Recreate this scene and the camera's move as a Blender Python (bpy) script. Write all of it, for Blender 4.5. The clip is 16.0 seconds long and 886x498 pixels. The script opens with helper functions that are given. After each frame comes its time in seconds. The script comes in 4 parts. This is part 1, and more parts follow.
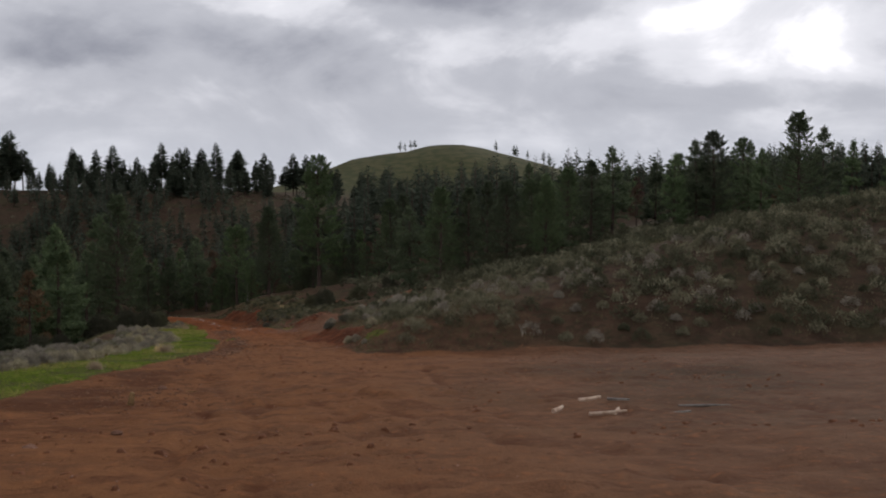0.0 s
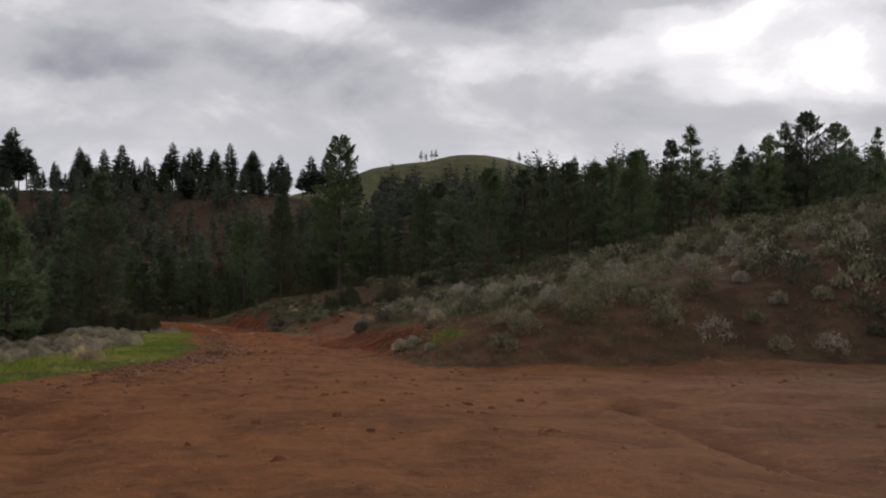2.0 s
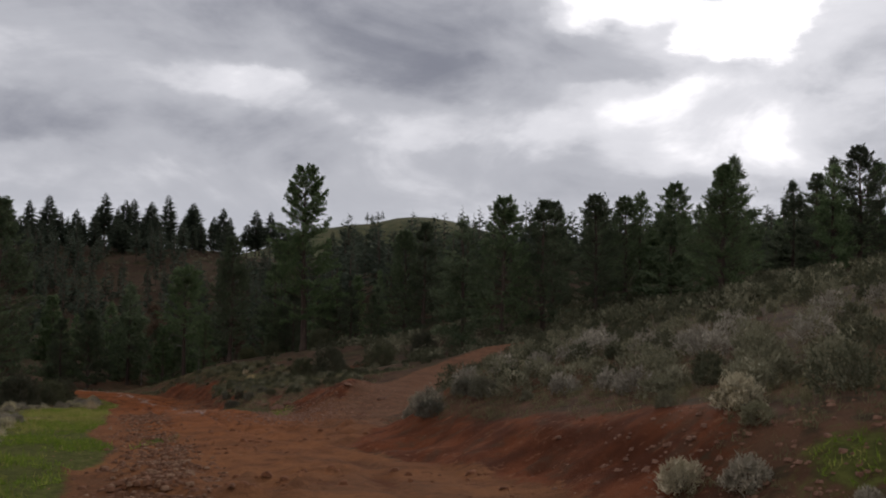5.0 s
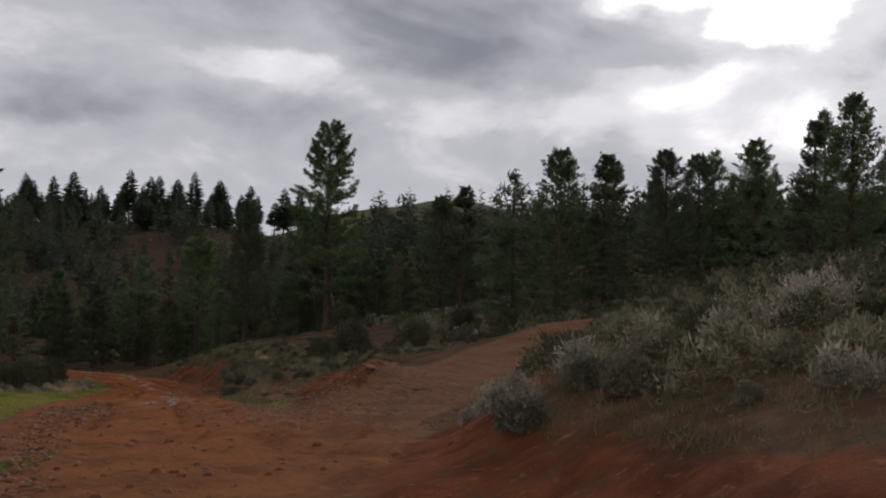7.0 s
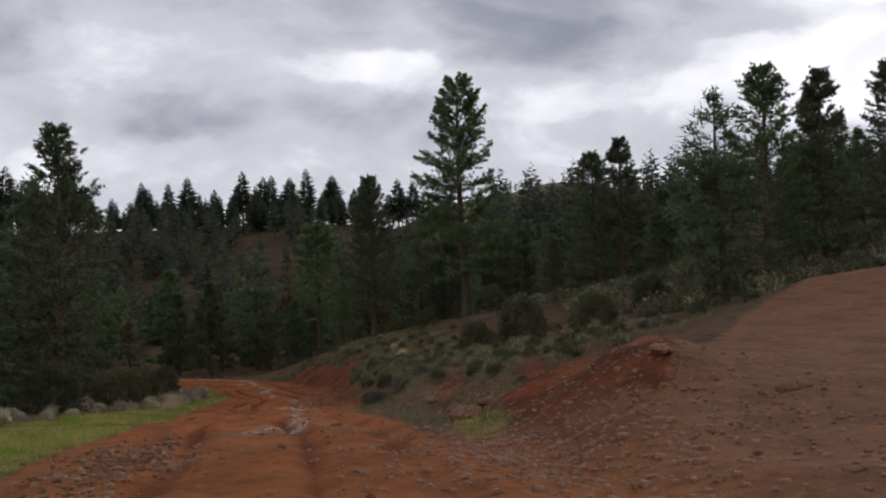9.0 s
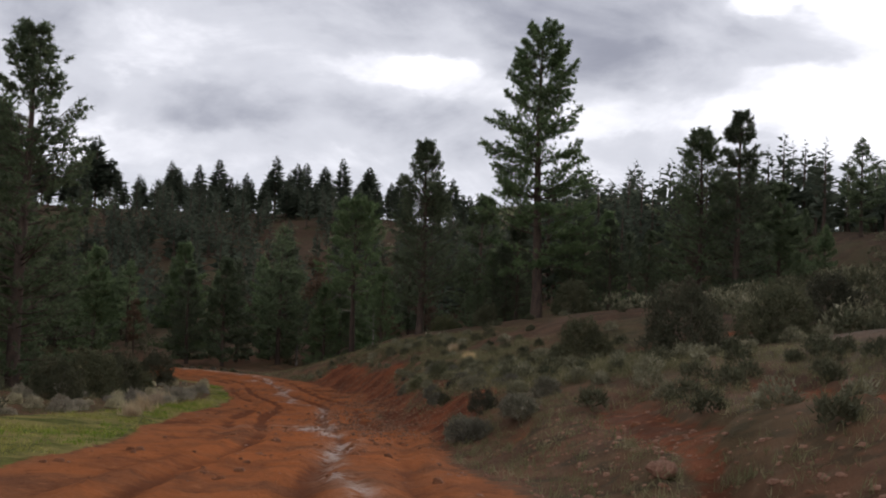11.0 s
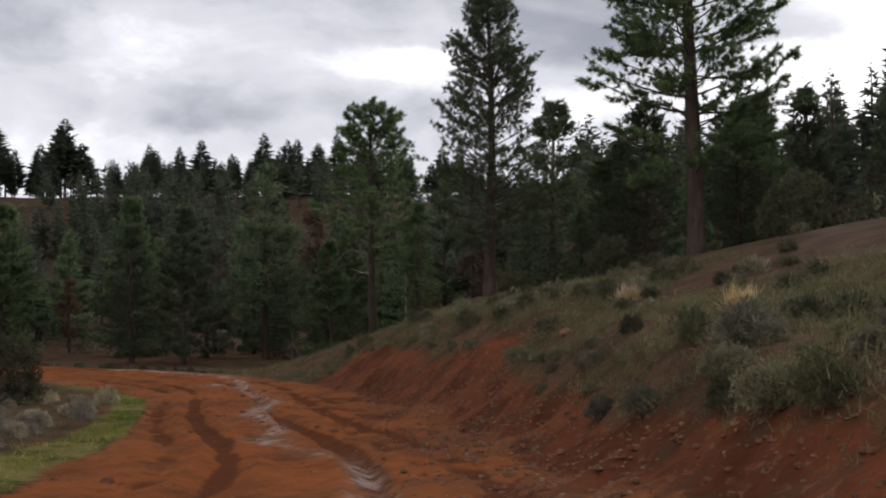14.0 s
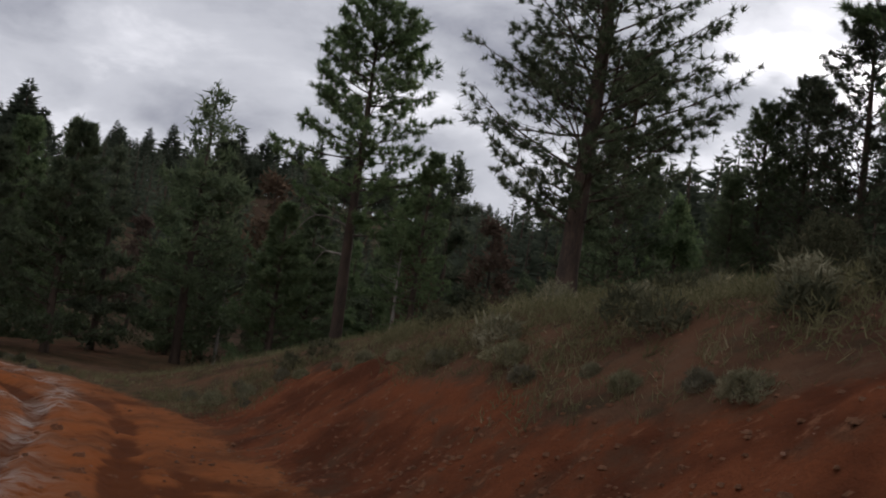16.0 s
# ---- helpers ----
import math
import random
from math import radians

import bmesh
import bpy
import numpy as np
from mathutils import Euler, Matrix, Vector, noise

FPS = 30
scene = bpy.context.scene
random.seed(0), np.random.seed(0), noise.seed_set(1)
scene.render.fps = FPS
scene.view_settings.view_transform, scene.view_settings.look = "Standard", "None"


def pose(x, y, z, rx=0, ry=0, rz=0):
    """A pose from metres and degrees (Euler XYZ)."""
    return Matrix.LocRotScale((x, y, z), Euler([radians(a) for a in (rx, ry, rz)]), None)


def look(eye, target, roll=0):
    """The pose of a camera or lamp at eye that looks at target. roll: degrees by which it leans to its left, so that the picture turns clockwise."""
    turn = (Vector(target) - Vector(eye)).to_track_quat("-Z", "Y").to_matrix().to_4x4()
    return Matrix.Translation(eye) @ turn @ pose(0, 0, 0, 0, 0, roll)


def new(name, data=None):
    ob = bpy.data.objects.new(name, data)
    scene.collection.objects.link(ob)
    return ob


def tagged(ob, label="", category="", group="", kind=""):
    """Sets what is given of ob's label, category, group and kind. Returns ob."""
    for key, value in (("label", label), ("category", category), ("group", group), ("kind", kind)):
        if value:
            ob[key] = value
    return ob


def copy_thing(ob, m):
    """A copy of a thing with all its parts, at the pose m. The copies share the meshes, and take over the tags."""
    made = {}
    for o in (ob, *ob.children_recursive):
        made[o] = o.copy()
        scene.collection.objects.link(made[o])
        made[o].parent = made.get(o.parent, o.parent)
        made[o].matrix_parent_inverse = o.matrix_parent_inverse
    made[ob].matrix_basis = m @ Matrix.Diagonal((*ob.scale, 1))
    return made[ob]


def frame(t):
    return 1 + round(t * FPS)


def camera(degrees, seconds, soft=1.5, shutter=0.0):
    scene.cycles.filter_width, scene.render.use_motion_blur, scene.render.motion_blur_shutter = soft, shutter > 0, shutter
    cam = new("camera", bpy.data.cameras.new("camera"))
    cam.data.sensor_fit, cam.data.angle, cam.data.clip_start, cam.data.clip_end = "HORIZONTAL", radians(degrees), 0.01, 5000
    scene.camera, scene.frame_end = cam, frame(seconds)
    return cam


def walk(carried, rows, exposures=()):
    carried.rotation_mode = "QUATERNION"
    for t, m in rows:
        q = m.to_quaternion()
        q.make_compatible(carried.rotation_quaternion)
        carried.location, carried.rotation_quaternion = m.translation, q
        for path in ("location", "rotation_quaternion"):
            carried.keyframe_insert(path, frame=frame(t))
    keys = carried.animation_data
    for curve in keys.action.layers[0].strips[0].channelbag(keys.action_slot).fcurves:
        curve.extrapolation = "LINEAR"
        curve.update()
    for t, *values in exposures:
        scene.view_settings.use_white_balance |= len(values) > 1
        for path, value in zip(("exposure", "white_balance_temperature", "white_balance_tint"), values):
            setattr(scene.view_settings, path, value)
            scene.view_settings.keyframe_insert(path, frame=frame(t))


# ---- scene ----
cam = camera(48.9, 16.0, soft=2.0)
METRES, EYE = 120.0, 1.3
ROWS = [
    (0.0, 0.0, 0.0, 0.0, -0.0, -1.76, 0.12),
    (0.5, -0.0075, 0.037, -0.0056, 1.67, -1.57, -0.23),
    (1.0, -0.0135, 0.0768, -0.0113, 1.78, -1.43, -0.17),
    (1.5, -0.0193, 0.1179, -0.0169, 1.28, -1.16, -0.44),
    (2.0, -0.0251, 0.1612, -0.0226, 0.97, -0.83, -0.66),
    (2.5, -0.0297, 0.1977, -0.0265, 2.69, -0.29, -0.0),
    (3.0, -0.0414, 0.2254, -0.0283, 12.84, 0.93, 0.12),
    (3.5, -0.056, 0.2494, -0.0303, 18.34, 1.5, 0.28),
    (4.0, -0.0649, 0.271, -0.0311, 12.59, 2.44, 0.17),
    (4.5, -0.0663, 0.2997, -0.0334, 0.88, 3.07, -0.86),
    (4.7, -0.0659, 0.3104, -0.0345, -2.61, 3.21, -1.2),
    (6.8, -0.0663, 0.4035, -0.043, -2.21, 2.23, -1.5),
    (7.0, -0.0688, 0.4149, -0.044, -0.81, 2.28, -1.78),
    (7.5, -0.0736, 0.4365, -0.0459, 2.36, 2.19, -1.49),
    (8.0, -0.0799, 0.4608, -0.0479, 4.49, 1.95, 0.22),
    (8.5, -0.0871, 0.4869, -0.0503, 5.57, 1.79, 1.84),
    (9.0, -0.0937, 0.5135, -0.0527, 5.86, 1.72, 1.96),
    (9.5, -0.1013, 0.5423, -0.0552, 5.93, 1.89, 0.34),
    (10.0, -0.1094, 0.5694, -0.0577, 6.55, 2.09, -1.51),
    (10.2, -0.1122, 0.5792, -0.0588, 6.96, 2.18, -2.0),
    (12.3, -0.1491, 0.7104, -0.0708, 8.02, 2.15, -2.0),
    (12.5, -0.1527, 0.7249, -0.073, 7.93, 2.1, -1.6),
    (13.0, -0.1618, 0.7577, -0.0765, 7.87, 1.62, 0.06),
    (13.5, -0.1704, 0.7923, -0.0797, 7.72, 1.54, 1.19),
    (14.0, -0.1791, 0.8232, -0.0826, 7.23, 1.68, 0.24),
    (14.5, -0.1865, 0.8563, -0.0861, 6.44, 1.93, -1.17),
    (15.0, -0.1941, 0.892, -0.0893, 5.52, 2.11, -1.96),
    (15.5, -0.2014, 0.9292, -0.0924, 4.55, 2.97, -5.02),
    (16.0, -0.2096, 0.9656, -0.0948, 4.87, 4.21, -8.29),
]
walk(cam, [(t, pose(0, 0, EYE) @ pose(METRES * x, METRES * y, METRES * z, 90 + pitch, roll, yaw)) for t, x, y, z, yaw, pitch, roll in ROWS],
     exposures=[(t, e, k, 14) for t, e, k in ((0.0, 0.1, 6350), (1.0, 0.15, 6550), (2.4, 0.15, 6600), (3.1, 0.42, 6750), (3.8, 0.4, 6700), (4.5, 0.0, 6400), (7.0, 0.02, 6500), (8.2, 0.13, 6450), (9.0, 0.34, 6350), (12.5, 0.6, 6350),
                                                                  (13.5, 0.64, 6550), (14.5, 0.66, 6400), (15.1, 0.7, 6400), (15.5, 0.82, 6500), (16.0, 0.28, 6350))])

# ---- light ----
SUN_AZ, SUN_EL = radians(20), radians(17)       # to the right of straight ahead, above the horizon
sun_dir = Vector((math.sin(SUN_AZ) * math.cos(SUN_EL), math.cos(SUN_AZ) * math.cos(SUN_EL), math.sin(SUN_EL)))


class Nodes:
    """Short hand for building node trees."""

    def __init__(self, tree):
        self.tree = tree

    def add(self, kind, sets=(), **props):
        n = self.tree.nodes.new(kind)
        for k, v in props.items():
            setattr(n, k, v)
        for k, v in dict(sets).items():
            if isinstance(v, bpy.types.NodeSocket):
                self.tree.links.new(v, n.inputs[k])
            else:
                n.inputs[k].default_value = v
        return n

    def math(self, op, a, b=0.0, c=None, clamp=False):
        n = self.add("ShaderNodeMath", {0: a, 1: b} if c is None else {0: a, 1: b, 2: c}, operation=op, use_clamp=clamp)
        return n.outputs[0]

    def ramp(self, fac, lo, hi, a=0.0, b=1.0):
        n = self.add("ShaderNodeMapRange", {0: fac, 1: lo, 2: hi, 3: a, 4: b}, interpolation_type="SMOOTHSTEP")
        return n.outputs[0]

    def mix(self, fac, a, b, blend="MIX"):
        n = self.add("ShaderNodeMix", data_type="RGBA", blend_type=blend)
        for i, v in ((0, fac), (6, a), (7, b)):
            if isinstance(v, bpy.types.NodeSocket):
                self.tree.links.new(v, n.inputs[i])
            else:
                n.inputs[i].default_value = v if i == 0 else (*v, 1) if len(v) == 3 else v
        return n.outputs[2]

    def noise(self, vec, scale, detail=4.0, rough=0.55, dist=0.0):
        n = self.add("ShaderNodeTexNoise", {"Scale": scale, "Detail": detail, "Roughness": rough, "Distortion": dist})
        if vec is not None:
            self.tree.links.new(vec, n.inputs["Vector"])
        return n.outputs[0]


world = bpy.data.worlds.new("sky")
scene.world = world
world.use_nodes = True
world.node_tree.nodes.clear()
w = Nodes(world.node_tree)
way = w.add("ShaderNodeTexCoord").outputs["Generated"]
xyz = w.add("ShaderNodeSeparateXYZ", {0: way})
DEG = 57.29578
azim = w.math("MULTIPLY", w.math("ARCTAN2", xyz.outputs[0], xyz.outputs[1]), DEG)
elev = w.math("MULTIPLY", w.math("ARCSINE", xyz.outputs[2]), DEG)
# billows: the deck is seen from below, so that they flatten towards the skyline
deck = w.add("ShaderNodeCombineXYZ", {0: azim, 1: w.math("MULTIPLY", elev, 1.9), 2: 4.7}).outputs[0]


def stir(scale, detail, seed):
    n = w.add("ShaderNodeTexNoise", {"Scale": scale, "Detail": detail, "Roughness": 0.55, "Vector": w.add("ShaderNodeVectorMath", {0: deck, 1: (seed, 2.3 * seed, 0)}, operation="ADD").outputs[0]})
    return w.add("ShaderNodeSeparateXYZ", {0: n.outputs[1]}).outputs


wide_x, wide_y, wide_t = stir(0.055, 3.0, 11.0)
fine_x, fine_y, fine_t = stir(0.21, 5.0, 37.0)
curl = w.add("ShaderNodeTexNoise", {"Scale": 0.10, "Detail": 7.0, "Roughness": 0.56, "Distortion": 0.7, "Vector": deck}).outputs[0]
small = fine_t


def offset(base, a, b, far_a, far_b):
    return w.math("ADD", base, w.math("ADD", w.math("MULTIPLY", w.math("SUBTRACT", a, 0.5), far_a), w.math("MULTIPLY", w.math("SUBTRACT", b, 0.5), far_b)))


az_w, el_w = offset(azim, wide_x, fine_x, 9.0, 6.5), offset(elev, wide_y, fine_y, 3.2, 3.4)
# the banks of cloud and the breaks between them: azimuth, elevation, half widths, how light
tone = w.math("ADD", 0.47, w.math("ADD", w.math("MULTIPLY", w.math("SUBTRACT", curl, 0.5), 1.7), w.math("MULTIPLY", w.math("SUBTRACT", fine_t, 0.5), 0.75)))
for c_az, c_el, r_az, r_el, amount in ((-3, 16.2, 14, 2.7, -0.52), (3.5, 13.4, 5, 1.5, -0.36), (13, 14.3, 5, 1.2, -0.42), (-23, 17, 6, 1.6, -0.22), (-31.5, 14.5, 5, 3.0, -0.42), (-24, 12.9, 3, 1.6, 0.22), (-13, 12.5, 6, 1.0, 0.22),
                                      (-7.3, 12.0, 3.2, 1.1, 0.34), (2, 10.3, 5, 1.1, 0.28), (9.5, 10.2, 2.0, 1.3, 0.30), (19, 10.6, 6.5, 2.0, 0.40), (-22.5, 9.9, 4.8, 1.4, -0.40), (-10, 9.0, 6.5, 1.5, -0.38),
                                      (3, 7.7, 4.5, 1.2, -0.15), (16, 7.0, 8, 0.9, -0.25), (-23, 7.0, 5, 1.0, 0.28), (13, 17.3, 4.5, 1.2, 0.7), (21, 15.6, 3.3, 1.7, 1.2)):
    reach = w.math("ADD", w.math("POWER", w.math("DIVIDE", w.math("SUBTRACT", az_w, c_az), r_az), 2.0), w.math("POWER", w.math("DIVIDE", w.math("SUBTRACT", el_w, c_el), r_el), 2.0))
    tone = w.math("MULTIPLY_ADD", w.ramp(reach, 0.0, 2.1, 1.0, 0.0), amount, tone)
# thin cloud before the sun
near_sun = w.add("ShaderNodeVectorMath", {0: way, 1: tuple(sun_dir)}, operation="DOT_PRODUCT").outputs["Value"]
tone = w.math("ADD", tone, w.ramp(near_sun, 0.955, 1.0, 0.0, 0.45))
cloud = w.mix(w.ramp(tone, -0.55, 0.5), (0.225, 0.238, 0.278), (0.475, 0.490, 0.520))
cloud = w.mix(w.ramp(tone, 0.42, 1.05), cloud, (0.74, 0.75, 0.77))
cloud = w.mix(w.ramp(tone, 1.0, 2.0), cloud, (1.75, 1.72, 1.68))
# clouds opposite the sun, out of view, are lightened to brighten faces towards them
cloud = w.mix(w.ramp(near_sun, 0.1, -0.8, 0.0, 0.4), cloud, (0.92, 0.91, 0.90))
# low haze of cloud above the skyline
low = w.ramp(xyz.outputs[2], 0.02, 0.125, 1.0, 0.0)
cloud = w.mix(w.math("MULTIPLY", low, 0.6), cloud, (0.57, 0.60, 0.64))
clear = w.add("ShaderNodeTexSky", sky_type="NISHITA", sun_disc=False, sun_elevation=SUN_EL, sun_rotation=SUN_AZ).outputs[0]
clear = w.mix(1.0, clear, (0.060, 0.085, 0.125), "MULTIPLY")
hole_az = radians(-38.5)
along = w.add("ShaderNodeVectorMath", {0: way, 1: (math.cos(hole_az), -math.sin(hole_az), 0)}, operation="DOT_PRODUCT").outputs["Value"]
ahead = w.add("ShaderNodeVectorMath", {0: way, 1: (math.sin(hole_az), math.cos(hole_az), 0)}, operation="DOT_PRODUCT").outputs["Value"]
rise_e = w.math("SUBTRACT", xyz.outputs[2], w.math("SUBTRACT", 0.128, w.math("MULTIPLY", along, 0.16)))
hole = w.math("ADD", w.math("POWER", w.math("DIVIDE", along, 0.085), 2.0), w.math("POWER", w.math("DIVIDE", rise_e, 0.017), 2.0))
hole = w.math("MULTIPLY", w.ramp(w.math("ADD", hole, w.math("MULTIPLY", w.math("SUBTRACT", small, 0.5), 4.0)), 0.2, 1.3, 1.0, 0.0), w.ramp(ahead, 0.5, 0.7))
gap = w.math("MULTIPLY", hole, 0.7)
overhead = w.ramp(xyz.outputs[2], 0.4, 0.8, 0.0, 0.6)
sky = w.mix(overhead, w.mix(gap, cloud, clear), (0.36, 0.37, 0.40))
shine = w.add("ShaderNodeBackground", {0: sky, 1: 1.0}).outputs[0]
w.add("ShaderNodeOutputWorld", {0: shine})

lamp = bpy.data.lights.new("sun", "SUN")
lamp.energy, lamp.angle, lamp.color = 1.1, radians(14), (1.0, 0.95, 0.88)
sun = new("sun", lamp)
sun.matrix_world = look(sun_dir * 100, (0, 0, 0))

# ---- materials ----


def material(name, rough=0.85, spec=0.3):
    m = bpy.data.materials.new(name)
    m.use_nodes = True
    n = Nodes(m.node_tree)
    shader = m.node_tree.nodes["Principled BSDF"]
    shader.inputs["Roughness"].default_value = rough
    shader.inputs["Specular IOR Level"].default_value = spec
    return m, n, shader


def leaf_material(name, dark, light, tip, through_light=0.25):
    """Needles or leaves: each clump takes its own tone, each tree a little shift."""
    m, n, s = material(name, 0.8, 0.05)
    island = n.add("ShaderNodeNewGeometry").outputs["Random Per Island"]
    tree = n.add("ShaderNodeObjectInfo").outputs["Random"]
    clump = n.noise(n.add("ShaderNodeTexCoord").outputs["Object"], 1.7, 3.0, 0.6)
    blend = n.math("ADD", n.math("MULTIPLY", n.ramp(clump, 0.33, 0.67), 0.6), n.math("MULTIPLY", island, 0.4))
    c = n.mix(blend, dark, light)
    c = n.mix(n.ramp(blend, 0.74, 1.0, 0.0, 0.8), c, tip)
    hue = n.add("ShaderNodeHueSaturation", {0: n.math("ADD", n.math("MULTIPLY", tree, 0.02), 0.488), 1: n.math("ADD", n.math("MULTIPLY", tree, 0.4), 0.75),
                                            2: n.math("ADD", n.math("MULTIPLY", tree, 0.6), 0.7), 4: c}).outputs[0]
    n.tree.links.new(hue, s.inputs["Base Color"])
    lit = n.add("ShaderNodeBsdfTranslucent", {0: hue}).outputs[0]
    both = n.add("ShaderNodeMixShader", {0: through_light, 1: s.outputs[0], 2: lit}).outputs[0]
    n.tree.links.new(both, n.tree.nodes["Material Output"].inputs[0])
    return m


def plain_material(name, a, b, scale, rough=0.85, bump=0.3, stretch=(1, 1, 1)):
    m, n, s = material(name, rough, 0.08)
    p = n.add("ShaderNodeTexCoord").outputs["Object"]
    p = n.add("ShaderNodeMapping", {0: p, 3: stretch}).outputs[0]
    k = n.noise(p, scale, 6.0, 0.6)
    fine = n.noise(p, scale * 7, 4.0, 0.6)
    f = n.math("ADD", n.math("MULTIPLY", k, 0.65), n.math("MULTIPLY", fine, 0.35))
    rand = n.add("ShaderNodeObjectInfo").outputs["Random"]
    c = n.mix(n.ramp(f, 0.32, 0.68), a, b)
    c = n.add("ShaderNodeHueSaturation", {2: n.math("ADD", n.math("MULTIPLY", rand, 0.4), 0.8), 4: c}).outputs[0]
    n.tree.links.new(c, s.inputs["Base Color"])
    n.tree.links.new(n.add("ShaderNodeBump", {"Strength": bump, "Distance": 0.02, "Height": f}).outputs[0], s.inputs["Normal"])
    return m


M_NEEDLE = leaf_material("pine needles", (0.058, 0.082, 0.044), (0.150, 0.186, 0.098), (0.21, 0.235, 0.13), 0.45)
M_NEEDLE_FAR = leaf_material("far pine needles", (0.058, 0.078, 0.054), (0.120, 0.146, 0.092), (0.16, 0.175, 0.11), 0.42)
M_NEEDLE_DEAD = leaf_material("dead pine needles", (0.085, 0.055, 0.036), (0.155, 0.105, 0.070), (0.20, 0.14, 0.09))
M_BARK = plain_material("pine bark", (0.045, 0.036, 0.031), (0.115, 0.080, 0.062), 5.0, 0.95, 0.9, (1, 1, 0.25))
M_GREYWOOD = plain_material("weathered wood", (0.13, 0.115, 0.10), (0.31, 0.28, 0.245), 9.0, 0.9, 0.5, (1, 1, 0.2))
M_SAGE = leaf_material("sagebrush leaves", (0.21, 0.185, 0.120), (0.56, 0.495, 0.350), (0.74, 0.66, 0.47), 0.22)
M_SAGE_DULL = leaf_material("dull sage leaves", (0.105, 0.098, 0.062), (0.25, 0.235, 0.155), (0.36, 0.325, 0.23), 0.14)
M_BRUSH = leaf_material("dark brush leaves", (0.055, 0.060, 0.034), (0.125, 0.122, 0.070), (0.20, 0.17, 0.10), 0.2)
M_GRASS = leaf_material("green grass", (0.080, 0.130, 0.016), (0.215, 0.285, 0.04), (0.44, 0.42, 0.12), 0.35)
M_STRAW = leaf_material("dry grass", (0.115, 0.112, 0.050), (0.245, 0.222, 0.108), (0.38, 0.32, 0.19), 0.3)
M_YELLOW = leaf_material("yellowing grass", (0.19, 0.20, 0.038), (0.41, 0.38, 0.09), (0.52, 0.45, 0.16), 0.3)
M_BLOND = leaf_material("blond grass", (0.42, 0.30, 0.15), (0.68, 0.53, 0.30), (0.75, 0.62, 0.40), 0.3)
M_STEM = plain_material("shrub wood", (0.08, 0.065, 0.05), (0.19, 0.16, 0.13), 14.0, 0.95, 0.5)
M_STONE = plain_material("field stone", (0.105, 0.052, 0.033), (0.25, 0.138, 0.092), 7.0, 0.9, 0.5)
M_CLOD = plain_material("earth clods", (0.10, 0.042, 0.022), (0.24, 0.10, 0.05), 6.0, 0.95, 0.5)
M_BLOCK = plain_material("brown split wood", (0.13, 0.070, 0.030), (0.34, 0.22, 0.105), 11.0, 0.85, 0.5, (1, 1, 0.25))
M_LITTER = plain_material("broken red stone", (0.080, 0.037, 0.021), (0.205, 0.100, 0.056), 8.0, 0.9, 0.5)
M_CHIP = plain_material("bark chips", (0.12, 0.062, 0.036), (0.29, 0.175, 0.108), 9.0, 0.9, 0.5)
M_SPLIT = plain_material("split firewood", (0.42, 0.27, 0.18), (0.68, 0.53, 0.40), 12.0, 0.8, 0.4, (1, 1, 0.2))

# ---- the lie of the land ----
rng = np.random.default_rng(7)
TABLE = rng.random((256, 256))


def value_noise(x, y):
    xi, yi = np.floor(x).astype(int), np.floor(y).astype(int)
    u, v = x - xi, y - yi
    u, v = u * u * (3 - 2 * u), v * v * (3 - 2 * v)
    g = lambda i, j: TABLE[(xi + i) % 256, (yi + j) % 256]
    return (g(0, 0) * (1 - u) + g(1, 0) * u) * (1 - v) + (g(0, 1) * (1 - u) + g(1, 1) * u) * v


def fbm(x, y, size, octaves=4):
    """Noise about 0, within about one half, with forms of that size in metres."""
    total, amp, k = 0.0, 0.5, 1.0 / size
    for i in range(octaves):
        total = total + amp * (value_noise(x * k + 17.3 * i, y * k + 5.1 * i) - 0.5) * 2
        amp, k = amp * 0.5, k * 2.03
    return total


def step(a, b, v):
    t = np.clip((v - a) / (b - a), 0, 1)
    return t * t * (3 - 2 * t)


def softmin(a, b, k=1.0):
    h = np.clip(0.5 + 0.5 * (b - a) / k, 0, 1)
    return b * (1 - h) + a * h - k * h * (1 - h)


def line(knots, gap=0.5, smooth=13):
    """A dense smooth line through knots of x, y, z."""
    k = np.array(knots, float)
    s = np.concatenate([[0], np.cumsum(np.hypot(*np.diff(k[:, :2], axis=0).T))])
    q = np.arange(0, s[-1], gap)
    p = np.stack([np.interp(q, s, k[:, i]) for i in range(3)], 1)
    pad = np.concatenate([p[:1].repeat(smooth, 0), p, p[-1:].repeat(smooth, 0)])
    w = np.hanning(2 * smooth + 1)
    return np.stack([np.convolve(pad[:, i], w / w.sum(), "valid") for i in range(3)], 1)


ROAD = line([(1, -60, 4), (0.5, -15, 1.5), (0, 0, 0.02), (-1.5, 10, -1.35), (-3, 19, -2.62), (-5, 27, -3.3), (-7.5, 36, -4.15), (-8.5, 50, -5.35), (-10.2, 58, -6.0),
             (-13.3, 68, -6.8), (-16, 78, -7.5), (-18.8, 87, -8.6), (-22, 99, -9.9), (-25.5, 113, -11.15), (-29, 122, -11.8), (-33.5, 131, -12.3), (-40, 138, -12.7),
             (-50, 143, -13.0), (-65, 146, -13.4), (-100, 150, -15)])
BRANCH = line([(-9.9, 56, -5.9), (-10.2, 62, -6.3), (-9.9, 66, -6.55), (-9.2, 70, -6.6), (-8.0, 75, -6.5), (-6.6, 80, -6.35), (-4.6, 86, -6.0), (-1.4, 92.5, -5.35), (5.5, 99, -4.75), (16, 105.5, -3.9), (28, 112, -2.5)], smooth=7)


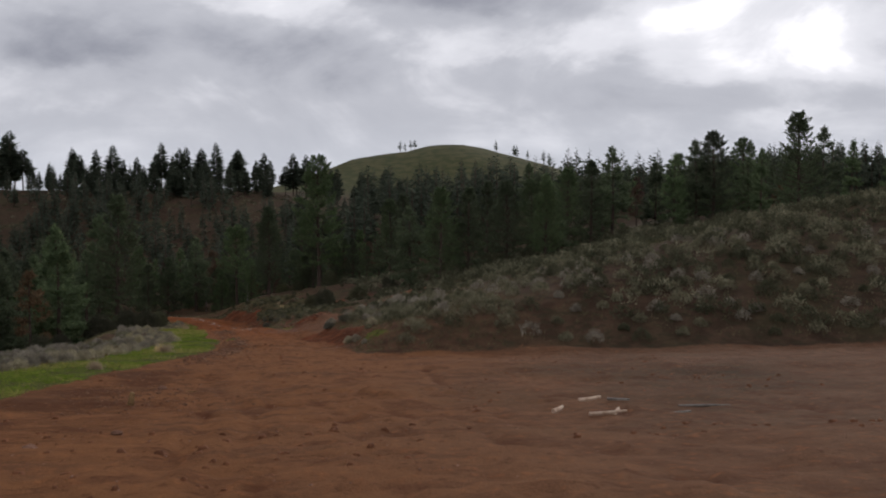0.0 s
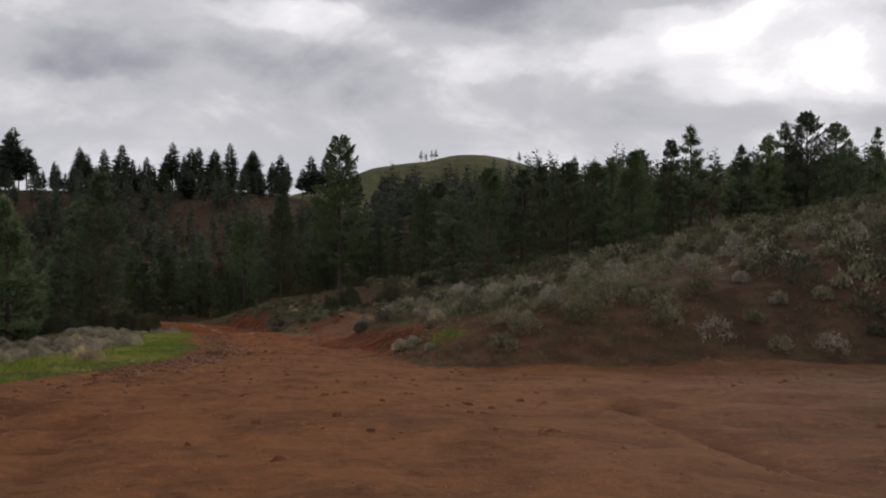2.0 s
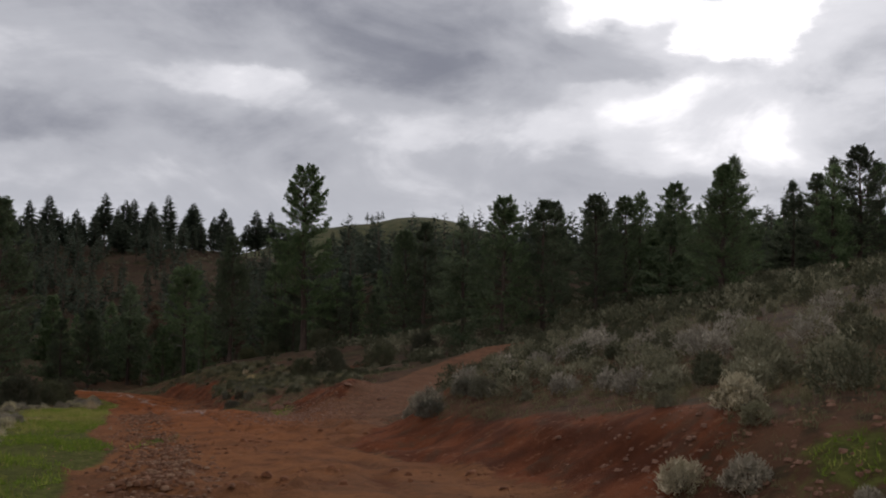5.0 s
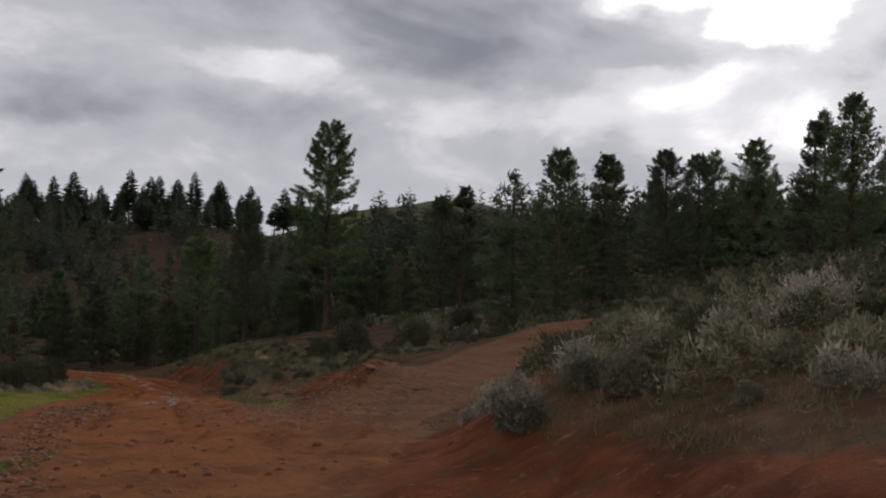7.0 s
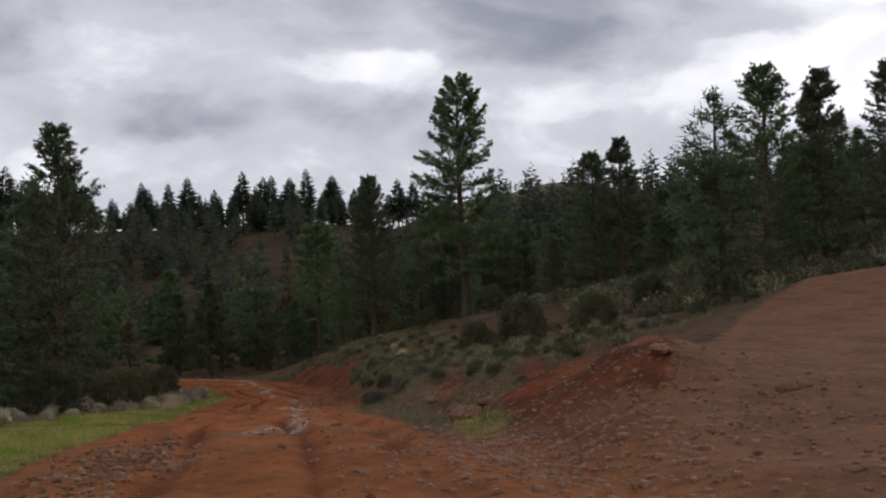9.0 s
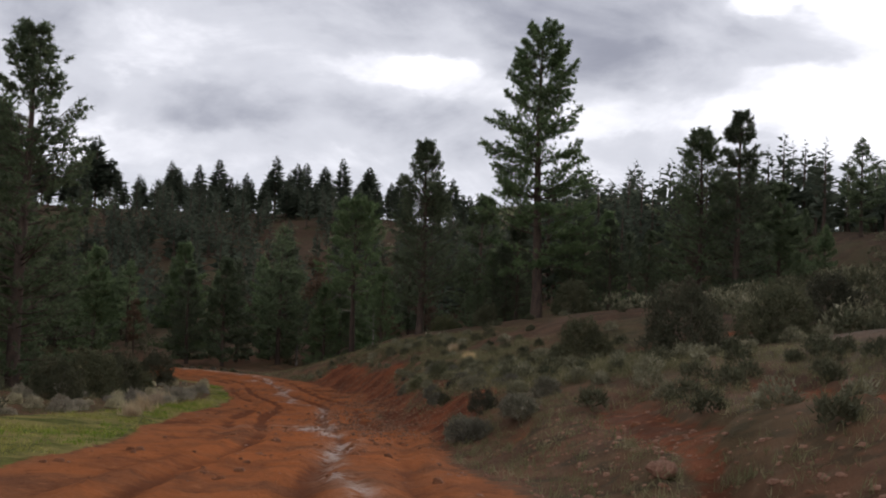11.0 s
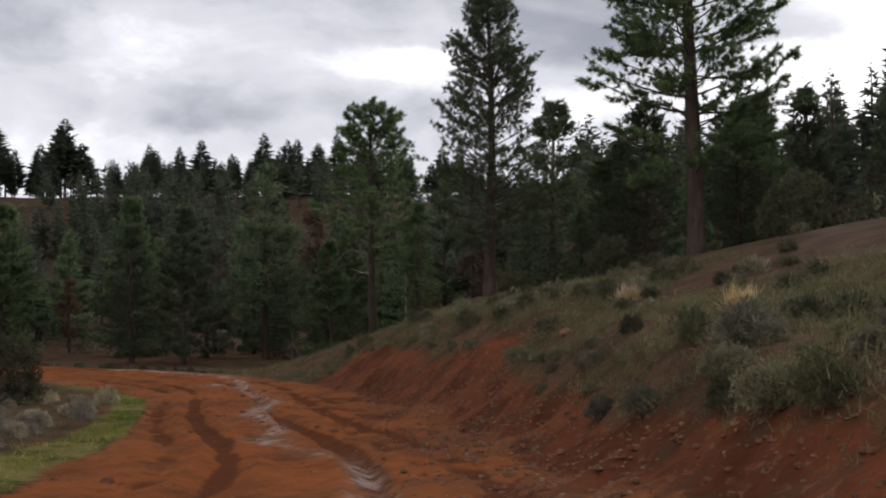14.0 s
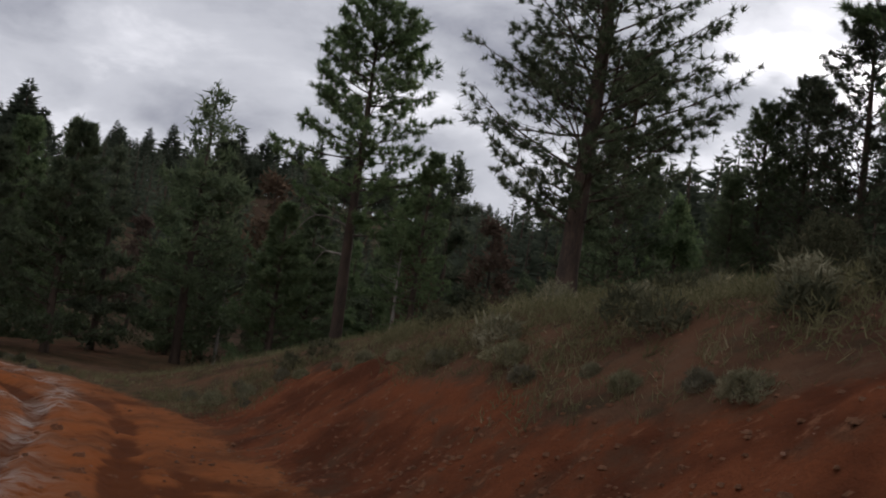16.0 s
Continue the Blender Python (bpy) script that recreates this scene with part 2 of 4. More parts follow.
def beside(way_line, x, y):
    """Distance from a line (right of it positive), the height there and the y of the nearest place."""
    pts = np.stack([np.ravel(x), np.ravel(y)], 1)
    out = np.zeros((len(pts), 3))
    tang = np.gradient(way_line[:, :2], axis=0)
    for a in range(0, len(pts), 20000):
        p = pts[a:a + 20000]
        d2 = ((p[:, None, :] - way_line[None, :, :2]) ** 2).sum(2)
        i = d2.argmin(1)
        r = p - way_line[i, :2]
        side = np.sign(r[:, 0] * tang[i, 1] - r[:, 1] * tang[i, 0])
        out[a:a + 20000, 0] = np.sqrt(d2[np.arange(len(p)), i]) * side
        out[a:a + 20000, 1] = way_line[i, 2]
        out[a:a + 20000, 2] = way_line[i, 1]
    shape = np.shape(x)
    return out[:, 0].reshape(shape), out[:, 1].reshape(shape), out[:, 2].reshape(shape)


def edge_left(y):
    return np.interp(y, [0, 19, 26, 36, 45, 66, 95, 106, 114, 124, 130], [6.6, 6.3, 6.0, 4.0, 3.2, 3.1, 2.9, 3.1, 2.7, 2.5, 3.0])


def verge(y):
    """Width of the grass beside the left edge."""
    return np.interp(y, [0, 30, 40, 47, 52, 60, 70, 87, 95, 103, 115, 130], [3.4, 3.2, 3.3, 3.4, 2.8, 2.3, 2.8, 3.3, 2.6, 1.2, 0.7, 0.4])


WASH = line([(-20.6, 101.0, 0), (-18.2, 102.6, 0), (-15.8, 105.6, 0), (-12.5, 108.2, 0), (-8, 110, 0)], smooth=5)


def edge_right(y):
    return np.interp(y, [40, 50, 57, 63, 85, 95, 130], [4.5, 3.0, 1.9, 1.8, 2.2, 2.7, 2.7])


def lie(x, y):
    """Height of the ground, and how much of it is bare dirt, road, cut bank and grass."""
    x, y = np.asarray(x, float), np.asarray(y, float)
    centre = np.interp(y, ROAD[:, 1], ROAD[:, 0])
    centre = np.where(y > 128, -32 - 1.25 * (np.minimum(y, 150) - 128), centre)
    base = np.interp(y, [-60, -15, 0, 19, 36, 58, 87, 113, 131, 150, 200], [3, 1.5, 0, -2.6, -4.15, -6.0, -8.6, -11.1, -12.4, -13.4, -14.6])
    dx = x - centre
    d, zr, ys = beside(ROAD, x, y)
    past = step(120, 132, y)
    dr = dx * (1 - past) + np.where(dx > 0, np.minimum(dx, np.abs(d)), dx) * past
    # the hillside on the right
    steep = np.interp(y, [46, 58, 70, 84, 95, 110], [0.2, 0.24, 0.30, 0.26, 0.18, 0.16])
    up_right = softmin(steep * np.maximum(dr - 3.0, 0), 1.6 + 0.19 * np.maximum(dr - 3.0, 0), 1.5)
    up_right = up_right + 0.10 * np.maximum(dr - 7.0, 0) * (1 - 0.6 * step(13, 22, dr)) * step(104, 116, y)
    foot = 45.5 + 0.04 * np.maximum(x, 0) + 1.5 * fbm(x, y, 14, 2)
    rise = softmin(up_right, np.maximum(0.34 * (y - foot), 0) + 0.012 * np.maximum(dx, 0), 1.0)
    rise = np.maximum(rise, 0)
    nose = (1 - step(130, 166, y) * (1 - step(-12, 25, x))) * (1 - step(124, 134, y) * (1 - step(-38, -24, x)))
    cut = np.interp(y, [44, 50, 64, 70, 84, 96, 106, 113, 121, 130, 140], [0, 0.7, 0.5, 0.0, 0.1, 0.7, 0.95, 1.35, 1.75, 1.95, 2.1])
    lip = edge_right(y)
    rise = rise * nose + cut * step(lip - 0.2, lip + 2.0 + 2.2 * step(106, 120, y) + 0.8 * fbm(x, y, 6, 2), dr) * nose
    rise = softmin(rise, 13.0 - base * 0 + 0.02 * np.maximum(dx, 0), 4.0)
    # the valley on the left and ahead
    dl = np.maximum(-dx - 10.5 - 0.6 * fbm(x, y, 12, 2), 0)
    fall = -5.6 * (1 - np.exp(-dl / 14.0)) * (1 - 0.5 * step(110, 160, y))
    z = base + rise + fall
    # hills behind
    ridge_top = np.interp(x, [-400, -62, -25, 40, 80, 160], [17, 15.3, 6.5, 4, 8, 16])
    ridge_foot = np.interp(x, [-300, -120, -40, -10, 60], [60, 150, 172, 140, 140])
    ridge_y = np.interp(x, [-300, -150, -55, -10, 100], [190, 310, 320, 215, 230])
    climb = step(ridge_foot, ridge_y + 25, y)
    z = z + np.maximum(ridge_top - z, 0) * climb * (0.85 + 0.3 * fbm(x, y, 60, 3) * (1 - climb))
    z = z + 49 * np.exp(-(np.abs((x - 6) / 108) ** 2.0 + ((y - 705) / 150) ** 2)) + 2.0 * np.exp(-((x + 6) / 16) ** 2 - ((y - 690) / 30) ** 2)
    z = z + 3.0 * fbm(x, y, 90, 3) * step(150, 330, y)
    # left and right of the start, out of the way
    z = z + 10 * step(60, 260, -x - 0.35 * y)
    natural = z + 0.30 * fbm(x, y, 7, 4) * step(2, 9, np.abs(dx))
    # clearing, road and branch
    left, right = edge_left(ys), edge_right(ys)
    ragged = 0.9 * fbm(x, y, 5, 3)
    road = step(-left - 0.6, -left + 0.5, d + ragged) * (1 - step(right - 0.5, right + 0.9, d + ragged))
    clearing = step(-edge_left(y) - 0.6, -edge_left(y) + 0.5, dx + ragged) * (1 - step(foot - 2.0, foot + 0.6, y + ragged * 1.3)) * (1 - step(30, 44, dx + 2 * ragged))
    near = np.exp(-(np.maximum(np.abs(d) - 2.3, 0) / np.where(d > 0, 1.3, 2.2)) ** 2)
    z = natural * (1 - near) + zr * near
    b, zb, yb = beside(BRANCH, x, y)
    bench = np.exp(-(np.maximum(np.abs(b) - 1.5, 0) / np.where(b > 0, 1.4, 1.0)) ** 2) * step(59, 66, y) * (1 - near)
    z = z + 0.30 * step(1.7, 3.2, b) * (1 - step(5, 14, b)) * step(58, 64, y) * (1 - step(86, 98, y))
    z = z * (1 - bench) + zb * bench
    branch = (1 - step(1.0, 2.2, np.abs(b + 0.7 * ragged))) * step(57, 62, y)
    # heaps of red spoil between road and branch
    for hx, hy, rx, ry, h in ((-10.4, 77.4, 1.5, 3.0, 0.55), (-11.9, 85, 1.8, 2.6, 0.30), (-9.2, 84, 1.6, 1.6, 0.25), (-19.5, 104, 1.8, 4, 0.25)):
        z = z + h * np.exp(-((x - hx + 0.3 * (y - hy)) / rx) ** 2 - ((y - hy) / ry) ** 2) * (1 + 0.5 * fbm(x, y, 1.2, 3))
    apron = np.exp(-((x + 11.3 + 0.25 * (y - 72)) / 1.9) ** 2 - ((y - 71.5) / 4.2) ** 2) * (1.0 + 0.6 * fbm(x, y, 2.0, 3))
    dirt = np.clip(np.maximum(np.maximum(road, clearing), np.maximum(branch, 1.3 * apron)), 0, 1)
    heap = np.exp(-((x + 10.4 + 0.3 * (y - 77.4)) / 1.7) ** 2 - ((y - 77.4) / 3.0) ** 2)
    bank = step(right - 0.6, right + 0.4, d) * (1 - step(right + np.interp(ys, [92, 97, 101, 105, 112, 120, 130], [0.2, 1.1, 0.7, 0.5, 0.6, 1.0, 2.0]), right + np.interp(ys, [92, 97, 101, 105, 112, 120, 130], [1.2, 2.6, 2.1, 1.8, 2.0, 2.5, 3.6]), d + 1.6 * ragged)) * step(86, 97, ys) * (1 - step(127, 133, ys))
    bank = np.maximum(bank, step(right - 0.4, right + 0.4, d) * (1 - step(right + 1.2, right + 3.2, d + 1.8 * ragged)) * step(46, 52, ys) * (1 - step(66, 72, ys)))
    rubble = np.exp(-((x + 10.4 + 0.3 * (y - 75.5)) / 2.6) ** 2 - ((y - 73) / 7.0) ** 2) * (0.95 + 0.9 * fbm(x, y, 2.5, 3))
    bank = np.maximum(bank, 0.85 * step(1.4, 2.0, b) * (1 - step(2.6, 4.6, b + 1.5 * ragged)) * step(58, 63, y) * (1 - step(78, 90, y)))
    ledges = step(0.12, 0.3, np.sin((d - 0.28 * (ys - 80)) * 2.6 + 2.2 * fbm(x, y, 5, 3)) * 0.5 + fbm(x, y, 3, 3)) * step(3.0, 4.0, d) * (1 - step(8.5, 10.5, d)) * step(78, 81, ys) * (1 - step(89, 93, ys))
    wash = np.exp(-(beside(WASH, x, y)[0] / 0.85) ** 2) * (1 + 0.5 * fbm(x, y, 1.5, 2))
    bank = np.maximum(bank, np.clip(np.maximum(np.maximum(heap * 1.2, rubble * 0.6), np.maximum(0.55 * ledges, wash)), 0, 1))
    z = z - 0.16 * ledges * (1 - branch) - 0.14 * np.clip(wash, 0, 1)
    width = verge(ys)
    grass = step(-left - width - 0.8, -left - width + 0.3, d + ragged) * (1 - step(-left - 0.4, -left + 0.3, d + ragged * 0.6)) * (ys < 135)
    isle = np.exp(-((x + 12.3 + 0.12 * (y - 77)) / 0.55) ** 2 - ((y - 77.4) / 2.1) ** 2) + 0.8 * np.exp(-((x + 3.4) / 0.8) ** 2 - ((y - 48.2) / 1.0) ** 2) + 0.8 * np.exp(-((x + 13.3) / 0.35) ** 2 - ((y - 61.5) / 2.6) ** 2)
    grass = grass * (1 - np.clip(branch + bank, 0, 1))
    grass = np.maximum(grass, np.clip(isle, 0, 1) * 0.9)
    return z, dirt, bank, grass, d, dx, ys


def ruts(x, y, d, ys, dirt):
    """Wheel tracks and broken earth on the bare ground."""
    wander = 0.35 * np.sin(ys / 7.0) + 0.2 * np.sin(ys / 2.9 + 1.0)
    worn = step(60, 80, ys)
    z = 0
    for lane, depth in ((-0.95, 0.12), (0.75, 0.13), (1.9, 0.08), (-1.75, 0.05)):
        c = np.exp(-((d - lane - wander) / 0.17) ** 2)
        r = np.exp(-((np.abs(d - lane - wander) - 0.36) / 0.13) ** 2)
        z = z - depth * (0.35 + 0.65 * worn) * (c - 0.55 * r) * (0.85 + 0.7 * fbm(x, y, 4.0, 3))
    # tracks that swing across the clearing
    for k, (ox, bend) in enumerate(((4.0, 0.012), (6.4, 0.016), (-1.5, -0.006), (10.5, 0.02))):
        c = d - ox - bend * (y - 12) ** 2 * 0.35
        z = z - 0.075 * (np.exp(-(c / 0.16) ** 2) - 0.5 * np.exp(-((np.abs(c) - 0.33) / 0.14) ** 2)) * (1 - step(38, 50, y)) * (0.5 + fbm(x, y, 4, 2))
    # straight wheel marks
    for ax, ay, slope in ((-2.0, 20.7, -0.227), (-3.5, 19.3, -0.17), (-0.6, 20.7, -0.215), (2.4, 10.5, -0.75)):
        c = x - ax - slope * (y - ay) + 0.12 * fbm(x, y, 4, 2)
        z = z - 0.07 * np.exp(-(c / 0.13) ** 2) * step(3, 6, y) * (1 - step(22, 26, y)) * step(-0.35, 0.1, fbm(x, y + 50, 3.0, 2))
    z = z + (0.08 - 0.03 * worn) * fbm(x, y, 0.9, 4) + 0.05 * fbm(x, y, 3.1, 2)
    churn = np.exp(-((d - 1.9) / 0.9) ** 2) * step(97, 104, ys) * (1 - step(124, 130, ys))
    z = z + churn * (0.22 * np.abs(fbm(x, y, 1.3, 4)) - 0.05)
    lumps = np.maximum(fbm(x + 40, y, 0.55, 2) - 0.22, 0) * (0.30 - 0.2 * worn)
    z = z + lumps * (0.35 + np.maximum(fbm(x, y + 90, 6, 2), 0) * 2)
    return z * step(0.05, 0.8, dirt)


def crumble(x, y, bank):
    """Broken, gullied earth on the cut banks and heaps."""
    return bank * (0.20 * fbm(x, y, 1.3, 4) + 0.16 * np.abs(fbm(x + 30, y, 0.6, 3)))


def height(x, y):
    z, dirt, bank, grass, d, dx, ys = lie(x, y)
    x, y = np.asarray(x, float), np.asarray(y, float)
    return z + ruts(x, y, d, ys, np.maximum(dirt, bank * 0.8)) + crumble(x, y, bank)


def mesh_of(name, verts, faces):
    me = bpy.data.meshes.new(name)
    verts, faces = np.asarray(verts, np.float32), np.asarray(faces, np.int32)
    n, k = faces.shape
    me.vertices.add(len(verts))
    me.vertices.foreach_set("co", verts.ravel())
    me.loops.add(n * k)
    me.loops.foreach_set("vertex_index", faces.ravel())
    me.polygons.add(n)
    me.polygons.foreach_set("loop_start", np.arange(0, n * k, k, dtype=np.int32))
    me.update(calc_edges=True)
    return me


# ---- the ground, one sheet to the horizon ----
def spread(near, gap, far, grow):
    out, g = [0.0], gap
    while out[-1] < far:
        if out[-1] > near:
            g *= grow
        out.append(out[-1] + g)
    return np.array(out)


right_cols, left_cols = spread(12, 0.2, 2600, 1.09), spread(9, 0.2, 2600, 1.10)
cols = np.concatenate([-left_cols[:0:-1], right_cols])
rows_y = np.concatenate([-spread(4, 0.6, 900, 1.25)[:0:-1], np.arange(0, 4, 0.5), 4 + spread(132, 0.24, 3000, 1.035)])
gy, gd = np.meshgrid(rows_y, cols, indexing="ij")
shift = np.where(gy > 128, -32 - 1.25 * (np.minimum(gy, 150) - 128) * (gy < 150) - 27.5 * (gy >= 150), np.interp(gy, ROAD[:, 1], ROAD[:, 0]))
gx = gd + shift
gz, g_dirt, g_bank, g_grass, g_d, g_dx, g_ys = lie(gx, gy)
gz = gz + ruts(gx, gy, g_d, g_ys, np.maximum(g_dirt, g_bank * 0.8)) + crumble(gx, gy, g_bank)
nr, nc = gx.shape
idx = np.arange(nr * nc).reshape(nr, nc)
quads = np.stack([idx[:-1, :-1], idx[:-1, 1:], idx[1:, 1:], idx[1:, :-1]], -1).reshape(-1, 4)
ground_mesh = mesh_of("ground", np.stack([gx, gy, gz], -1).reshape(-1, 3), quads)
ground_mesh.polygons.foreach_set("use_smooth", np.ones(len(quads), bool))
rill = np.interp(g_ys, [74, 79, 90, 102.7, 108, 111, 112.3, 113.8, 116, 120, 123.5, 129, 132, 135], [-0.6, 0.6, 1.0, 1.0, 0.8, 0.85, 0.4, -0.35, -0.1, -0.15, 0.5, 0.85, 1.6, 2.5]) + 0.10 * np.sin(g_ys / 1.3) + 0.05 * np.sin(g_ys / 0.6)
pale = np.exp(-((g_d - rill) / (0.20 + 0.10 * step(110, 120, g_ys) + 0.6 * np.maximum(fbm(gx, gy, 2.2, 3) - 0.05, 0))) ** 2) * np.clip(0.62 + 1.1 * fbm(gx, gy, 0.7, 3), 0.15, 0.85) * step(73, 80, g_ys) * (g_ys < 140)
for px, py, sx, sy in ((-15.7, 78.0, 0.8, 2.0), (-16.1, 74.2, 0.5, 1.0), (-21.9, 97.8, 0.9, 1.3), (-20.9, 97.2, 0.7, 1.0), (-33.2, 131.5, 0.9, 1.6)):
    pale = np.maximum(pale, np.exp(-((gx - px + 0.25 * (gy - py)) / sx) ** 2 - ((gy - py) / sy) ** 2) * np.clip(0.6 + 2.2 * fbm(gx, gy, 1.1, 3), 0, 1))
for key, val in (("dirt", g_dirt), ("bank", g_bank), ("grass", g_grass), ("pale", pale), ("ash", np.clip(np.exp(-((gx - 6.5 - 0.15 * (gy - 27)) / 4.8) ** 2 - ((gy - 27) / 10.0) ** 2) * (0.75 + 1.8 * fbm(gx, gy, 3.2, 4)), 0, 1)), ("churned", np.clip(np.exp(-((g_d + edge_left(g_ys) - 1.3) / 1.5) ** 2) * step(14, 19, g_ys) * (1 - step(32, 37, g_ys)) * (0.8 + 2.2 * fbm(gx, gy, 1.5, 4)), 0, 1)), ("lane", np.exp(-(g_d / 3.6) ** 4)), ("soil", np.maximum(np.maximum(np.exp(-(g_d / 11) ** 2), step(-0.05, 0.2, fbm(gx, gy, 9, 3)) * (g_d < -6) * (gy > 60) * (gy < 185)), np.exp(-((gx + 42) / 20) ** 2 - ((gy - 160) / 15) ** 2))), ("track", -ruts(gx, gy, g_d, g_ys, g_dirt) * (0.4 + 0.6 * step(88, 104, g_ys)))):
    at = ground_mesh.attributes.new(key, "FLOAT", "POINT")
    at.data.foreach_set("value", np.asarray(val, np.float32).ravel())


def ground_material():
    m, n, s = material("red earth and hillside", 0.95, 0.02)
    a = lambda k: n.add("ShaderNodeAttribute", attribute_name=k).outputs["Fac"]
    p = n.add("ShaderNodeTexCoord").outputs["Object"]
    wide, mid, fine, grit = n.noise(p, 0.13, 4.0), n.noise(p, 0.9, 5.0, 0.6), n.noise(p, 5.0, 6.0, 0.65), n.noise(p, 32.0, 4.0, 0.7)
    x_at, y_at = n.add("ShaderNodeSeparateXYZ", {0: p}).outputs[:2]
    earth = n.mix(n.math("MAXIMUM", n.ramp(n.math("ADD", x_at, n.math("MULTIPLY", wide, 8.0)), -1.0, 13.0), n.math("MULTIPLY", n.ramp(y_at, 55.0, 68.0), n.math("SUBTRACT", 1.0, a("lane")))), (0.240, 0.106, 0.046), (0.175, 0.100, 0.062))
    earth = n.mix(n.math("MULTIPLY", a("ash"), n.ramp(fine, 0.2, 0.6, 0.55, 1.0)), earth, (0.066, 0.050, 0.031))
    earth = n.mix(n.math("MULTIPLY", a("churned"), 0.8), earth, (0.085, 0.036, 0.019))
    earth = n.mix(n.math("MULTIPLY", n.ramp(y_at, 45.0, 95.0, 0.0, 0.75), n.math("ADD", n.math("MULTIPLY", a("lane"), 0.8), 0.2)), earth, (0.335, 0.092, 0.023))
    earth = n.mix(n.ramp(mid, 0.42, 0.66, 0.0, 0.55), earth, (0.105, 0.043, 0.023))
    earth = n.mix(n.ramp(n.noise(p, 0.33, 5.0, 0.65, 0.6), 0.50, 0.66, 0.0, 0.5), earth, (0.115, 0.058, 0.034))
    earth = n.mix(n.ramp(fine, 0.52, 0.70, 0.0, 0.5), earth, (0.34, 0.135, 0.055))
    earth = n.mix(n.ramp(fine, 0.30, 0.46, 0.5, 0.0), earth, (0.075, 0.028, 0.014))
    earth = n.mix(n.ramp(a("track"), 0.006, 0.045, 0.0, 0.75), earth, (0.085, 0.027, 0.012))
    # wet mud: glossy below, with the sky's sheen also mixed in as paler colour
    wet_sheen = n.math("MULTIPLY", a("pale"), n.ramp(fine, 0.34, 0.56))
    earth = n.mix(wet_sheen, earth, (0.28, 0.180, 0.125))
    hill = n.mix(a("soil"), n.mix(n.ramp(mid, 0.36, 0.62), (0.048, 0.031, 0.021), (0.090, 0.056, 0.037)), n.mix(n.ramp(mid, 0.36, 0.62), (0.085, 0.043, 0.026), (0.150, 0.080, 0.046)))
    hill = n.mix(n.ramp(wide, 0.45, 0.7, 0.0, 0.55), hill, (0.075, 0.078, 0.036))
    hill = n.mix(n.ramp(fine, 0.5, 0.72, 0.0, 0.4), hill, n.mix(a("soil"), (0.105, 0.085, 0.058), (0.17, 0.13, 0.085)))
    hill = n.mix(n.math("MULTIPLY", n.ramp(mid, 0.54, 0.68, 0.05, 0.6), a("soil")), hill, (0.15, 0.068, 0.038))
    hill = n.mix(n.ramp(n.noise(p, 2.1, 4.0, 0.6), 0.50, 0.63, 0.0, 0.65), hill, (0.046, 0.044, 0.025))
    far = n.ramp(y_at, 430.0, 560.0, 0.0, 0.9)
    hill = n.mix(far, hill, n.mix(n.ramp(wide, 0.4, 0.62), (0.075, 0.088, 0.040), (0.125, 0.120, 0.060)))
    cut = n.mix(n.ramp(mid, 0.35, 0.65), (0.090, 0.030, 0.015), (0.205, 0.066, 0.029))
    cut = n.mix(n.ramp(n.noise(p, 1.7, 5.0, 0.65), 0.50, 0.66, 0.0, 0.55), cut, (0.095, 0.062, 0.038))
    cut = n.mix(n.ramp(fine, 0.56, 0.72, 0.0, 0.7), cut, (0.29, 0.135, 0.075))
    turf = n.mix(n.ramp(fine, 0.35, 0.65), (0.055, 0.064, 0.016), (0.12, 0.126, 0.032))
    turf = n.mix(n.math("MULTIPLY", n.ramp(y_at, 62.0, 76.0), n.ramp(mid, 0.40, 0.60)), turf, (0.21, 0.175, 0.06))
    break_up = n.math("MULTIPLY", n.math("SUBTRACT", fine, 0.5), 0.9)
    edge = lambda k: n.ramp(n.math("ADD", a(k), break_up), 0.32, 0.62)
    c = n.mix(edge("bank"), hill, cut)
    c = n.mix(edge("dirt"), c, earth)
    c = n.mix(edge("grass"), c, turf)
    c = n.mix(n.ramp(grit, 0.35, 0.7, 0.22, 0.0), c, (0.05, 0.03, 0.02))
    n.tree.links.new(c, s.inputs["Base Color"])
    n.tree.links.new(n.ramp(wet_sheen, 0.15, 0.8, 0.95, 0.46), s.inputs["Roughness"])
    n.tree.links.new(n.ramp(wet_sheen, 0.15, 0.8, 0.02, 0.45), s.inputs["Specular IOR Level"])
    rel = n.math("ADD", n.math("MULTIPLY", fine, 0.7), n.math("MULTIPLY", grit, 0.3))
    n.tree.links.new(n.add("ShaderNodeBump", {"Strength": 0.9, "Distance": 0.07, "Height": rel}).outputs[0], s.inputs["Normal"])
    return m


ground_mesh.materials.append(ground_material())
ground = tagged(new("ground", ground_mesh), "red dirt clearing and rutted road between brown sage hillsides", "ground", kind="structure")

# ---- plants ----


def thing(name, label, category, group=""):
    return tagged(new(name), label, category, group)


def part(name, me, mat, parent, label=""):
    me.materials.clear()
    me.materials.append(mat)
    ob = new(name, me)
    ob.parent = parent
    return tagged(ob, label)


def unit(v):
    return v / np.maximum(np.linalg.norm(v, axis=-1, keepdims=True), 1e-9)


